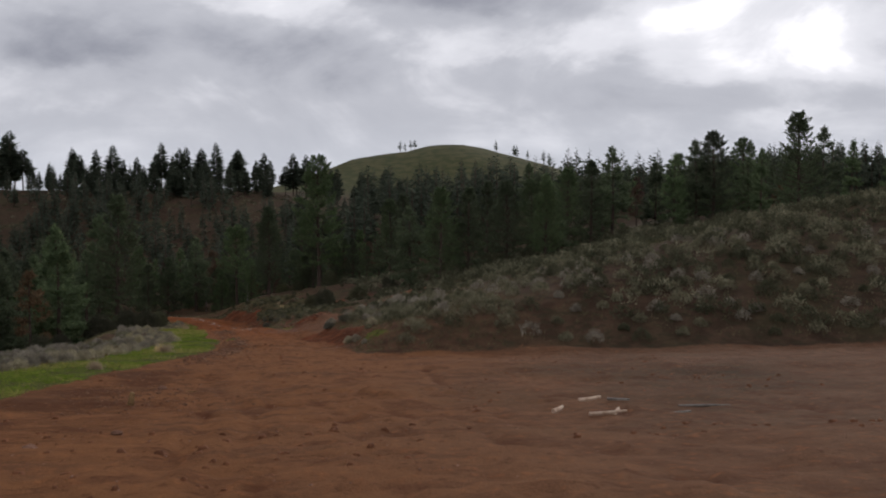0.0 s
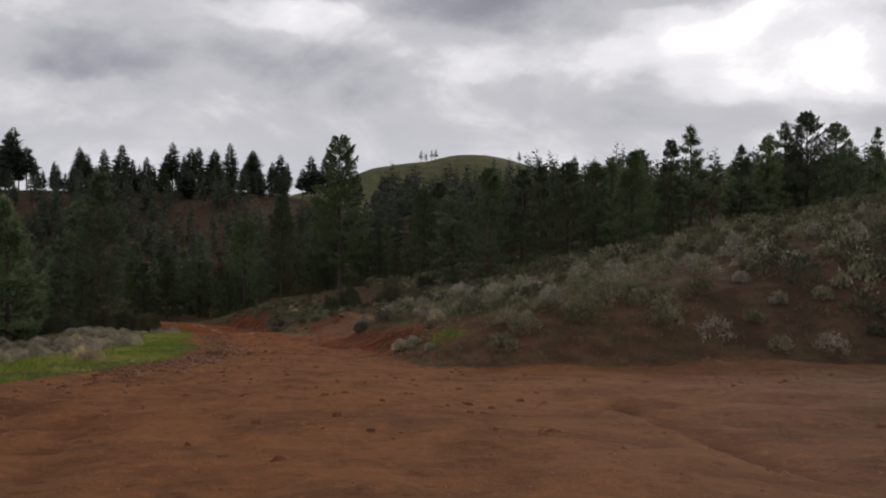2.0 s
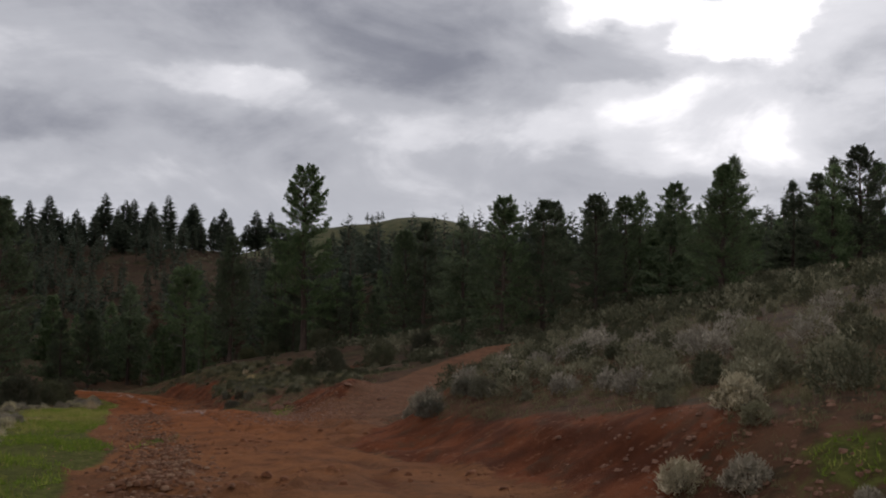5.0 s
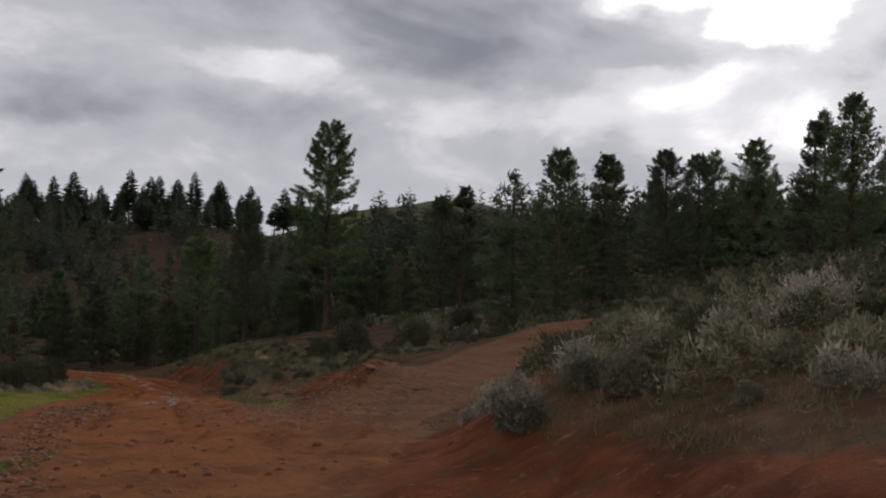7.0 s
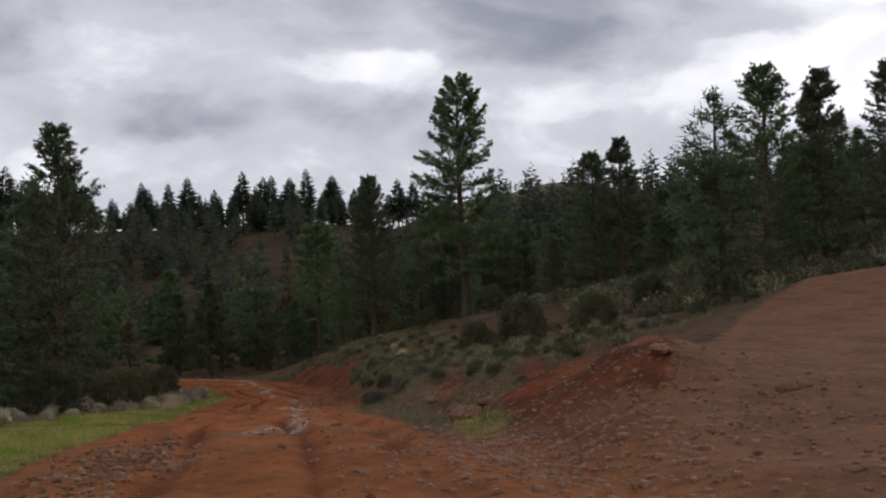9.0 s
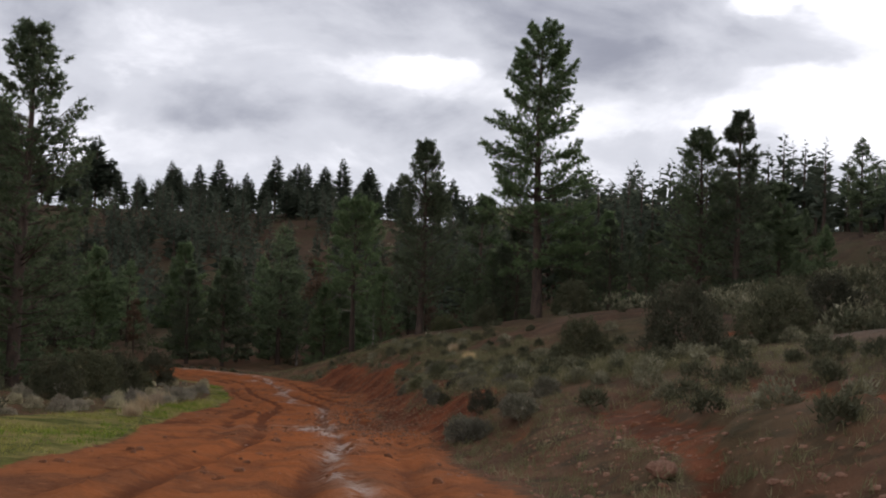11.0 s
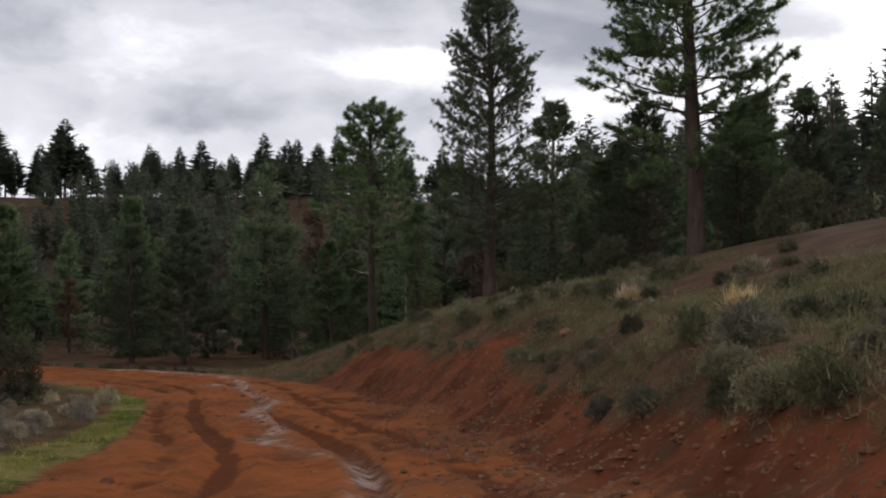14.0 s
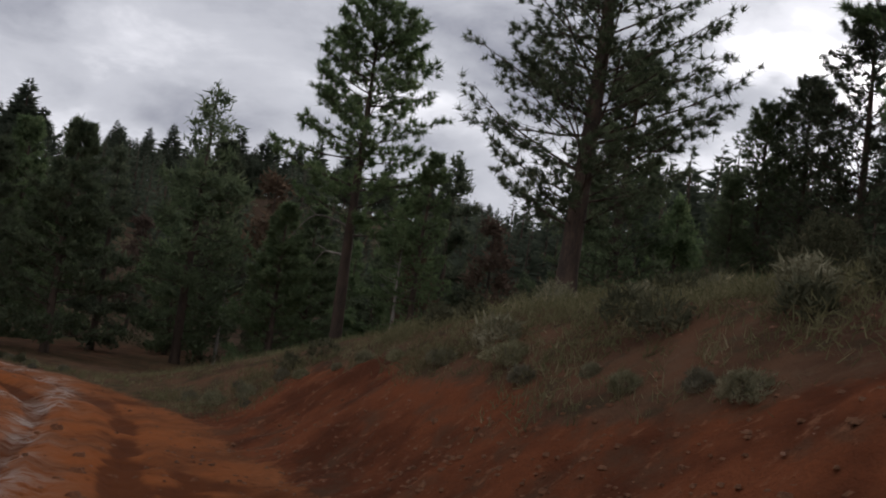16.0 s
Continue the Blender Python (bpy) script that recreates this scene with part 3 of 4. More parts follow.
def blades(r, centres, lean, count, length, width, bias=0.8, scatter_by=0.36):
    """Sprays of narrow leaves: count at each centre, leaning towards lean."""
    n = len(centres)
    way_b = unit(r.normal(size=(n, count, 3)) + bias * lean[:, None, :])
    side = unit(np.cross(way_b, r.normal(size=(n, count, 3))))
    ln = length * r.uniform(0.6, 1.25, (n, count, 1))
    wd = width * r.uniform(0.7, 1.3, (n, count, 1))
    base = centres[:, None, :] + way_b * ln * -0.12 + r.normal(size=(n, count, 3)) * length * scatter_by
    v = np.stack([base - side * wd * 0.5, base + side * wd * 0.5, base + way_b * ln], 2).reshape(-1, 3)
    return v, np.arange(len(v)).reshape(-1, 3)


def tubes(paths, radii, sides=5):
    """Tapered tubes along paths (n, k, 3) with radii (n, k)."""
    paths, radii = np.asarray(paths, float), np.asarray(radii, float)
    n, k, _ = paths.shape
    tang = unit(np.gradient(paths, axis=1))
    ref = np.where(np.abs(tang[..., 2:3]) > 0.9, np.array([1.0, 0, 0]), np.array([0, 0, 1.0]))
    u = unit(np.cross(tang, ref))
    w2 = np.cross(tang, u)
    ang = np.arange(sides) * 2 * np.pi / sides
    v = paths[:, :, None, :] + radii[:, :, None, None] * (np.cos(ang)[:, None] * u[:, :, None, :] + np.sin(ang)[:, None] * w2[:, :, None, :])
    i = np.arange(n * k * sides).reshape(n, k, sides)
    j = np.roll(i, -1, axis=2)
    f = np.stack([i[:, :-1], j[:, :-1], j[:, 1:], i[:, 1:]], -1).reshape(-1, 4)
    return v.reshape(-1, 3), f


def twig_tufts(r, path, ln, az, twigs, each):
    """Flat fans of twigs along the limbs: the places and leans of their needle tufts, and the twigs."""
    n, k = path.shape[:2]
    u = np.clip(np.linspace(0.20, 1.0, twigs)[None] + r.normal(0, 0.05, (n, twigs)), 0.1, 1.0)
    keep = (r.uniform(size=(n, twigs)) < np.clip(0.45 + ln[:, None] / ln.max() * 0.8, 0, 1)).ravel()
    i0 = np.clip((u * (k - 1)).astype(int), 0, k - 2)
    w1 = (u * (k - 1) - i0)[..., None]
    row = np.arange(n)[:, None]
    root = path[row, i0] * (1 - w1) + path[row, i0 + 1] * w1
    turn = az[:, None] + np.where(np.arange(twigs) % 2, 1, -1)[None] * r.uniform(0.25, 1.15, (n, twigs)) * (1.05 - 0.75 * u)
    length = ln[:, None] * 0.45 * (1.12 - u) * r.uniform(0.6, 1.25, (n, twigs)) + 0.22
    go = np.stack([np.cos(turn), np.sin(turn), r.normal(0.16, 0.18, turn.shape)], -1)
    root, go, length = root.reshape(-1, 3)[keep], go.reshape(-1, 3)[keep], length.ravel()[keep, None]
    up_z = np.array([0, 0, 1.0])
    q = np.linspace(0.4, 1.0, each)[None, :, None]
    at = root[:, None, :] + go[:, None, :] * length[:, None, :] * q + up_z * 0.14 * length[:, None, :] * q ** 2 + r.normal(0, 0.05, (len(root), each, 3))
    lean = (go[:, None, :] * 0.9 + up_z * 0.55 + r.normal(0, 0.25, at.shape)).reshape(-1, 3)
    twig = np.stack([root, root + go * length * 0.5 + up_z * 0.035 * length, root + go * length + up_z * 0.14 * length], 1)
    return at.reshape(-1, 3), lean, twig


def pine(seed, tall, spread_r, bare, limbs, sprays, per, blade, wide, full=0.5, needle=None, label="", dead=0.0, lean=0.004, name="pine_tree", fill=0, tufts=0, bark=None, lift=4, dead_limbs=()):
    """A pine: tapered trunk, whorls of limbs, sprays of needles on their outer parts."""
    r = np.random.default_rng(seed)
    top = thing(name, label, "tree", "pines of the forest")
    t = np.linspace(0, 1, 14)
    bend = np.stack([lean * tall * (t ** 2) + 0.006 * tall * np.sin(t * 5 + seed), 0.006 * tall * np.sin(t * 4 + 2 * seed), t * tall - 0.25], 1)
    girth = 0.0185 * tall * (1 - t) ** 0.8 + 0.012
    girth[0] *= 1.25
    tv, tf = tubes(bend[None], girth[None], 9)
    tiers = max(int(limbs / 4.6), 6)
    level = np.sort(r.uniform(0, 1, limbs) ** 0.92) * tiers
    level = (np.floor(level) + 0.5 + r.normal(0, 0.17, limbs)) / tiers
    f = bare + (1 - bare) * np.clip(level, 0, 0.985)
    az = np.arange(limbs) * 2.4 + r.normal(0, 0.5, limbs)
    g = (f - bare) / (1 - bare)
    prof = (1 - g) ** full * (0.55 + 0.45 * np.minimum(g / 0.18, 1)) + 0.05
    ln = spread_r * prof * r.uniform(0.62, 1.12, limbs)
    pitch = np.radians((lift if tufts else -8) + 44 * g + r.normal(0, 9, limbs))
    k = 5
    q = np.linspace(0, 1, k)[None, :, None]
    out = np.stack([np.cos(az), np.sin(az), 0 * az], 1)
    start = np.stack([np.interp(f, t, bend[:, i]) for i in range(3)], 1)
    path = start[:, None, :] + out[:, None, :] * (ln * np.cos(pitch))[:, None, None] * q + np.array([0, 0, 1.0]) * ((ln * np.sin(pitch))[:, None, None] * q + 0.13 * ln[:, None, None] * (q ** 2.5 - 0.6 * q))
    path = path + r.normal(0, 0.02, path.shape) * ln[:, None, None] * q
    lr = (0.007 + 0.011 * ln)[:, None] * (1 - 0.8 * np.linspace(0, 1, k))[None]
    bv, bf = tubes(path, lr, 3)
    live = r.uniform(0, 1, limbs) >= dead
    if tufts:
        tuft_c, tuft_l, twig = twig_tufts(r, path[live], ln[live], az[live], tufts, sprays)
        wv, wf = tubes(twig[:, ::2], np.array([[0.012, 0.004]]).repeat(len(twig), 0), 3)
        bv, bf = np.concatenate([bv, wv]), np.concatenate([bf, wf + len(bv)])
    part("trunk", mesh_of("trunk", np.concatenate([tv, bv]), np.concatenate([tf, bf + len(tv)])), bark or M_BARK, top)
    for rise_at, swing, reach in dead_limbs:
        q1 = np.linspace(0, 1, 9)
        base = np.array([np.interp(rise_at, bend[:, 2], bend[:, i]) for i in range(2)] + [rise_at])
        arc = base + np.stack([np.cos(swing) * reach * q1, np.sin(swing) * reach * q1, reach * (0.75 * q1 - 0.95 * q1 ** 2.4) + 0.05 * np.sin(q1 * 9 + reach)], 1)
        fork = arc[5] + np.stack([np.cos(swing + 0.7) * reach * 0.4 * q1, np.sin(swing + 0.7) * reach * 0.4 * q1, reach * (0.25 * q1 - 0.1 * q1 ** 2)], 1)
        dv, df = tubes(np.stack([arc, fork]), np.stack([0.045 - 0.032 * q1, 0.022 - 0.014 * q1]), 5)
        part("dead_limb", mesh_of("dead_limb", dv, df), M_GREYWOOD, top, "bleached bare dead limb")
    if sprays:
        share = (0.25 + ln / ln.max()) ** 1.35
        li = r.choice(limbs, limbs * sprays, p=share / share.sum())       # long limbs carry more
        li = li[live[li]]
        u = np.sqrt(r.uniform(0.08, 1.05, len(li)))
        i0 = np.clip((u * (k - 1)).astype(int), 0, k - 2)
        w1 = (u * (k - 1) - i0)[:, None]
        c = path[li, i0] * (1 - w1) + path[li, i0 + 1] * w1
        sidev = np.stack([-out[:, 1], out[:, 0], 0 * az], 1)
        fan = r.normal(0, 0.17, (len(li), 1)) * ln[li, None] * np.minimum(1.5 - u[:, None], 1.0)
        c = c + sidev[li] * fan + np.array([0, 0, 1.0]) * r.normal(0.02, 0.045, (len(li), 1)) * (0.5 + ln[li, None])
        lv = out[li] * 0.7 + np.array([0, 0, 0.75])
        if tufts:
            c, lv = tuft_c, tuft_l
        tip = bend[-1] + r.normal(0, 0.12, (8, 3)) + np.linspace(-0.06 * tall, 0.1, 8)[:, None] * np.array([0, 0, 1.0])
        c, lv = np.concatenate([c, tip]), np.concatenate([lv, np.tile([0, 0, 1.0], (8, 1))])
        v, fc = blades(r, c, lv, per, blade, wide, 0.75 if tufts else 0.8, 0.10 if tufts else 0.36)
        if fill:
            lf = r.choice(limbs, limbs * fill, p=share / share.sum())
            lf = lf[live[lf]]
            u2 = r.uniform(0.12, 0.8, len(lf))
            j0 = np.clip((u2 * (k - 1)).astype(int), 0, k - 2)
            w2 = (u2 * (k - 1) - j0)[:, None]
            c2 = path[lf, j0] * (1 - w2) + path[lf, j0 + 1] * w2
            turn_a = az[lf] + r.normal(0, 0.5, len(lf))
            go = np.stack([np.cos(turn_a), np.sin(turn_a), r.normal(0.12, 0.22, turn_a.shape)], -1)
            flat = np.stack([-np.sin(turn_a), np.cos(turn_a), r.normal(0, 0.35, turn_a.shape)], -1)
            size = (ln[lf] * r.uniform(0.22, 0.42, len(lf)))[:, None]
            tri = np.stack([c2 - flat * size * 0.24, c2 + flat * size * 0.24, c2 + go * size], 1).reshape(-1, 3)
            fc = np.concatenate([fc, np.arange(len(tri)).reshape(-1, 3) + len(v)])
            v = np.concatenate([v, tri])
        part("crown", mesh_of("crown", v, fc), needle or M_NEEDLE, top)
    return top


PINES = {
    "tall": pine(1, 19.2, 4.6, 0.16, 132, 3, 26, 0.27, 0.034, 0.42, label="tall dark green pine with layered limbs above the road bank", tufts=16),
    "open": pine(2, 13.8, 3.5, 0.13, 170, 3, 21, 0.23, 0.028, 0.55, label="open-crowned green pine with a straight reddish trunk", tufts=9, lift=18),
    "gnarled": pine(3, 11.2, 2.8, 0.38, 74, 3, 22, 0.25, 0.034, 0.38, label="ragged pine with a leaning bare lower trunk", lean=-0.02, tufts=8, dead_limbs=((4.3, 3.3, 1.7), (4.7, 0.2, 1.5), (4.0, -0.35, 1.2), (3.4, 2.8, 1.1))),
    "cone": pine(4, 9.0, 3.1, 0.03, 100, 3, 10, 0.30, 0.070, 0.9, label="dense conical young pine with branches to the ground", tufts=9),
    "slim": pine(5, 10.0, 2.3, 0.08, 120, 3, 10, 0.22, 0.045, 0.70, label="slim green pine with short upswept branches", tufts=8),
    "spire": pine(7, 16.0, 4.2, 0.05, 230, 3, 10, 0.24, 0.054, 0.68, label="narrow dark pine with a pointed crown at the forest edge", tufts=8),
    "broad": pine(6, 14.0, 4.2, 0.06, 150, 3, 14, 0.27, 0.047, 0.55, label="broad dark pine with a full rounded crown", tufts=9),
}
MID = {
    "cone": pine(14, 9.8, 3.4, 0.03, 66, 13, 6, 0.42, 0.115, 0.95, M_NEEDLE, "dense dark green pine in the valley forest", fill=12),
    "tall": pine(15, 13.0, 3.9, 0.14, 60, 13, 6, 0.44, 0.12, 0.8, M_NEEDLE, "tall dark pine with a bare lower trunk in the forest", fill=12),
    "slim": pine(16, 11.0, 3.0, 0.06, 60, 12, 6, 0.40, 0.11, 0.9, M_NEEDLE, "slim pointed pine among the valley trees", fill=12),
    "thin": pine(17, 10.0, 2.7, 0.10, 72, 12, 7, 0.38, 0.085, 0.6, M_NEEDLE, "thin-crowned pine with gaps between its limbs", dead=0.15, fill=4),
    "brown": pine(18, 8.5, 2.3, 0.2, 40, 10, 6, 0.46, 0.13, 0.6, M_NEEDLE_DEAD, "dying pine with sparse rust-brown needles", dead=0.35),
    "snag": pine(19, 6.0, 1.9, 0.25, 26, 3, 6, 0.30, 0.06, 0.5, M_NEEDLE_DEAD, "small dead pine with bleached bare branches", dead=0.92, bark=M_GREYWOOD),
}
STORE = [*PINES.values(), *MID.values()]


def plant(kind, x, y, size=1.0, turn=None, sink=0.0):
    z = float(height(x, y)) - sink
    m = Matrix.Translation((x, y, z)) @ Matrix.Rotation(random.uniform(0, 6.28) if turn is None else turn, 4, "Z") @ Matrix.Rotation(random.gauss(0, 0.015), 4, "X")
    ob = copy_thing(kind, m)
    s = size * random.uniform(0.94, 1.06)
    ob.scale = (s, s, size)
    return ob


# the trees that stand near the road
for key, x, y, size in (("tall", -17.1, 133.8, 0.92), ("open", -24.4, 136.5, 0.89), ("gnarled", -31.3, 147.8, 1.1), ("slim", -22.2, 153, 1.28), ("spire", -37.6, 112.6, 1.0),
                        ("slim", -5.6, 133.2, 1.1), ("broad", -7.3, 135.5, 0.76), ("slim", -10.5, 134, 0.48), ("broad", -0.3, 110.5, 0.755), ("slim", 3.0, 112.5, 1.0), ("broad", 7.5, 115, 0.68),
                        ("broad", -18.4, 137.6, 0.47), ("broad", -19.2, 139.2, 0.40), ("slim", -28.7, 145.6, 0.62), ("cone", -34.5, 151.5, 0.75), ("cone", -42.6, 150.6, 0.98), ("slim", -45.7, 150.8, 0.78), ("cone", -55, 153, 1.05), ("cone", -50, 161, 1.2), ("cone", -61, 158, 1.1), ("cone", -35.5, 161, 0.9), ("broad", -14.2, 138.5, 0.48), ("broad", -15.0, 136.8, 0.42), ("slim", -20.9, 138.2, 0.28), ("broad", -20.0, 139.5, 0.36), ("slim", -12.6, 136.0, 0.6),
                        ("slim", -42.5, 167.7, 1.2), ("broad", 36, 130, 0.85), ("slim", 31, 128, 0.95), ("broad", 43, 140, 0.8), ("broad", 38, 104, 0.86), ("open", 9.6, 91, 0.55), ("broad", 10.8, 119, 0.64), ("broad", 15.5, 121, 0.68), ("slim", 17.5, 115, 1.0), ("slim", 5.5, 124, 1.0), ("cone", -1.5, 141, 0.9), ("slim", -12.5, 146, 0.9)):
    plant(PINES[key], x, y, size, 0.0 if key == "gnarled" else None)


for key, x, y, size in (("thin", -3.5, 104.6, 0.92), ("snag", -29.2, 145.2, 0.55), ("snag", -38.5, 158, 0.8), ("brown", -27.0, 156, 0.8), ("brown", -38.6, 164, 1.15), ("brown", -29.3, 150.5, 0.5), ("thin", -39.7, 156.5, 1.2)):
    plant(MID[key], x, y, size)


def open_ground(x, y):
    """Where trees may stand: off the road, the branch and the near bank."""
    z, dirt, bank, grass, d, dx, ys = lie(x, y)
    b = beside(BRANCH, x, y)[0]
    return (dirt < 0.1) & (bank < 0.2) & (grass < 0.2) & (np.abs(d) > 6) & (np.abs(b) > 5.5)


def scatter(r, n, box, gap, ok, taken):
    out = []
    xs, ys = r.uniform(box[0], box[1], n), r.uniform(box[2], box[3], n)
    good = ok(xs, ys)
    for x, y in zip(xs[good], ys[good]):
        if all((x - a) ** 2 + (y - b) ** 2 > gap * gap for a, b in taken):
            taken.append((x, y))
            out.append((x, y))
    return out


r = np.random.default_rng(11)
taken = []


def wood_left(x, y):
    dx = x - np.interp(y, ROAD[:, 1], ROAD[:, 0])
    return open_ground(x, y) & (dx < -14 - 4 * fbm(x, y, 20, 2) - 8 * (1 - step(60, 90, y)))


def wood_ahead(x, y):
    return open_ground(x, y) & (y > 140 + 0.25 * np.maximum(x + 30, 0) * 0 + 8 * fbm(x, y, 20, 2)) & ~((x > -62) & (x < -20) & (y < 156)) & ~((np.abs(x + 37) < 6) & (y < 160)) & (value_noise(x * 0.7, y * 0.7) > step(150, 200, y))


def wood_right(x, y):
    return open_ground(x, y) & (y > 112 + 8 * fbm(x, y, 15, 2) + np.maximum(-x, 0) * 1.2) & ~((x > -16) & (x < 7) & (y < 150))


kinds = ["cone", "cone", "tall", "slim", "cone", "cone", "tall", "slim", "cone", "thin", "thin", "brown"]
for box, n, gap, ok, low_s, high_s in (((-72, -24, 40, 140), 460, 3.9, wood_left, 0.7, 1.1), ((-100, -18, 146, 205), 560, 4.2, wood_ahead, 0.55, 0.92), ((-18, 60, 108, 190), 300, 5.2, wood_right, 0.62, 0.9)):
    for x, y in scatter(r, n, box, gap, ok, taken):
        plant(MID[kinds[r.integers(len(kinds))]], x, y, r.uniform(low_s, high_s) * (1.35 if x < -42 and y < 100 else 1.0))


# the woods on the ridges, one mass
def far_woods():
    r2 = np.random.default_rng(5)
    spots = []
    for box, n in (((-230, -80, 100, 330), 640), ((-150, -62, 70, 190), 480), ((-110, -30, 190, 325), 330), ((-40, 110, 190, 300), 620), ((60, 90, 205, 400), 120), ((70, 220, 130, 400), 400)):
        xs, ys = r2.uniform(box[0], box[1], n), r2.uniform(box[2], box[3], n)
        thin = fbm(xs, ys, 45, 3) > -0.28
        spots += list(zip(xs[thin], ys[thin]))
    # trees along the skyline
    below = len(spots)
    for x in np.arange(-240, 60, 2.7):
        if value_noise(np.array(x / 9.0), np.array(2.2)) > 0.30:
            spots.append((x + r2.normal(0, 1.5), np.interp(x, [-300, -150, 0, 100], [190, 310, 325, 300]) + r2.uniform(14, 30)))
    # a few on the bare hill top
    for x, y in ((-20, 690), (-23, 692), (-27, 694), (38, 700), (51, 702), (53, 705), (-30, 690), (60, 690), (70, 680), (75, 690)):
        spots.append((x, y))
    sx, sy = np.array(spots).T
    sz = height(sx, sy)
    tv, tf, bv, bf, a, b = [], [], [], [], 0, 0
    for i, (x, y, z) in enumerate(zip(sx, sy, sz)):
        tall = r2.uniform(8.5, 16.5) * (1.25 if x < -140 else 1.0) if i >= below and x < -20 and y < 600 else (r2.uniform(9, 15) if x < -110 and y < 260 else r2.uniform(6, 9.5)) if x < -20 else r2.uniform(8, 14) * (0.75 if y > 600 else 1)
        rad = tall * (r2.uniform(0.25, 0.36) if i >= below else r2.uniform(0.22, 0.34))
        bare = r2.uniform(0.16, 0.36) if i >= below else r2.uniform(0.04, 0.22)
        p = np.array([[x, y, z - 0.3], [x + r2.normal(0, 0.1), y, z + tall * 0.5], [x, y, z + tall * 0.93]])
        v, f = tubes(p[None], np.array([[0.02, 0.013, 0.002]]) * tall, 5)
        tv.append(v), tf.append(f + a)
        a += len(v)
        n = 112 if 295 < y < 370 else 34
        g = np.linspace(0, 1, n) ** 0.9
        az = np.arange(n) * 2.4 + r2.normal(0, 0.4, n)
        rr = rad * ((1 - g) ** (0.72 if i >= below else 0.78) * (0.75 + 0.25 * np.minimum(g / 0.2, 1)) + 0.10) * r2.uniform(0.78, 1.12, n)
        foot_b = np.stack([x + 0 * az, y + 0 * az, z + tall * (bare + (0.99 - bare) * g)], 1)
        fan = az[:, None] + r2.normal(0, 0.32, (n, 6 if n == 112 else 4))
        go = np.stack([np.cos(fan), np.sin(fan), r2.normal(0.10, 0.14 if n == 112 else 0.25, fan.shape)], -1)
        flat = np.stack([-np.sin(fan), np.cos(fan), r2.normal(0, 0.5 if n == 112 else 0.8, fan.shape)], -1)
        reach = (rr[:, None] * r2.uniform(0.55, 1.1, fan.shape))[..., None]
        at_b = foot_b[:, None, :] + go * reach * 0.25
        v = np.stack([at_b - flat * reach * 0.15, at_b + flat * reach * 0.15, foot_b[:, None, :] + go * reach], 2).reshape(-1, 3)
        f = np.arange(len(v)).reshape(-1, 3)
        bv.append(v), bf.append(f + b)
        b += len(v)
    top = tagged(new("far_woods"), "dark pine woods on the far ridges under grey cloud", "trees", kind="stuff")
    part("trunks", mesh_of("trunks", np.concatenate(tv), np.concatenate(tf)), M_BARK, top)
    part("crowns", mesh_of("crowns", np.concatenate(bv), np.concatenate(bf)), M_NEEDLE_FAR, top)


far_woods()


# sagebrush
def bush(seed, wide, tall, sprays, per, mat, label, name="sagebrush", blade=0.13, bw=0.035):
    r3 = np.random.default_rng(seed)
    top = thing(name, label, "bush", "sagebrush beside the road")
    n = 13
    az, reach = r3.uniform(0, 6.28, n), r3.uniform(0.15, 0.42, n) * wide
    k = np.linspace(0, 1, 5)
    p = np.stack([np.cos(az)[:, None] * reach[:, None] * k ** 0.8, np.sin(az)[:, None] * reach[:, None] * k ** 0.8, tall * r3.uniform(0.55, 0.9, n)[:, None] * k ** 1.1 - 0.06], 2)
    p = p + r3.normal(0, 0.02, p.shape) * k[None, :, None]
    v, f = tubes(p, 0.016 * (1 - 0.7 * k)[None].repeat(n, 0), 4)
    ring = np.arange(len(v))
    ring[(ring % 20) < 4] %= 20                     # every stem grows from the same root
    part("woody_stem", mesh_of("woody_stem", v, ring[f]), M_STEM, top)
    lobes = r3.normal(0, 1, (7, 3))
    dirs = unit(r3.normal(size=(sprays, 3)) + np.array([0, 0, 0.35]))
    dirs[:, 2] = np.abs(dirs[:, 2])
    lump = 0.78 + 0.30 * np.max(np.maximum(dirs @ unit(lobes).T, 0) ** 6, axis=1) + r3.normal(0, 0.07, sprays)
    c = dirs * np.array([wide * 0.5, wide * 0.5, tall * 0.92]) * (lump * r3.uniform(0.45, 1.0, sprays) ** 0.45)[:, None] + np.array([0, 0, 0.05])
    v, f = blades(r3, c, dirs * 0.6 + np.array([0, 0, 0.9]), per, blade, bw, 1.1)
    part("foliage", mesh_of("foliage", v, f), mat, top)
    return top


BUSHES = [bush(21, 1.25, 0.75, 240, 9, M_SAGE, "grey-green sagebrush with a loose rounded crown"), bush(22, 1.0, 0.6, 200, 8, M_SAGE, "small silvery sagebrush on bare soil"),
          bush(23, 1.6, 0.9, 300, 9, M_SAGE, "wide grey sagebrush with twiggy stems"), bush(24, 1.3, 1.0, 250, 9, M_BRUSH, "dark green upright brush among the sage", "shrub")]
FINE = [bush(26, 1.2, 0.72, 400, 7, M_SAGE, "grey-green sagebrush with a loose rounded crown", blade=0.085, bw=0.026), bush(27, 0.95, 0.6, 330, 8, M_SAGE, "small silvery sagebrush on bare soil", blade=0.08, bw=0.024),
        bush(28, 1.5, 0.85, 480, 7, M_SAGE, "wide grey sagebrush with twiggy stems", blade=0.09, bw=0.027), bush(29, 1.2, 0.85, 430, 10, M_BRUSH, "dark green upright brush among the sage", "shrub", 0.09, 0.02)]
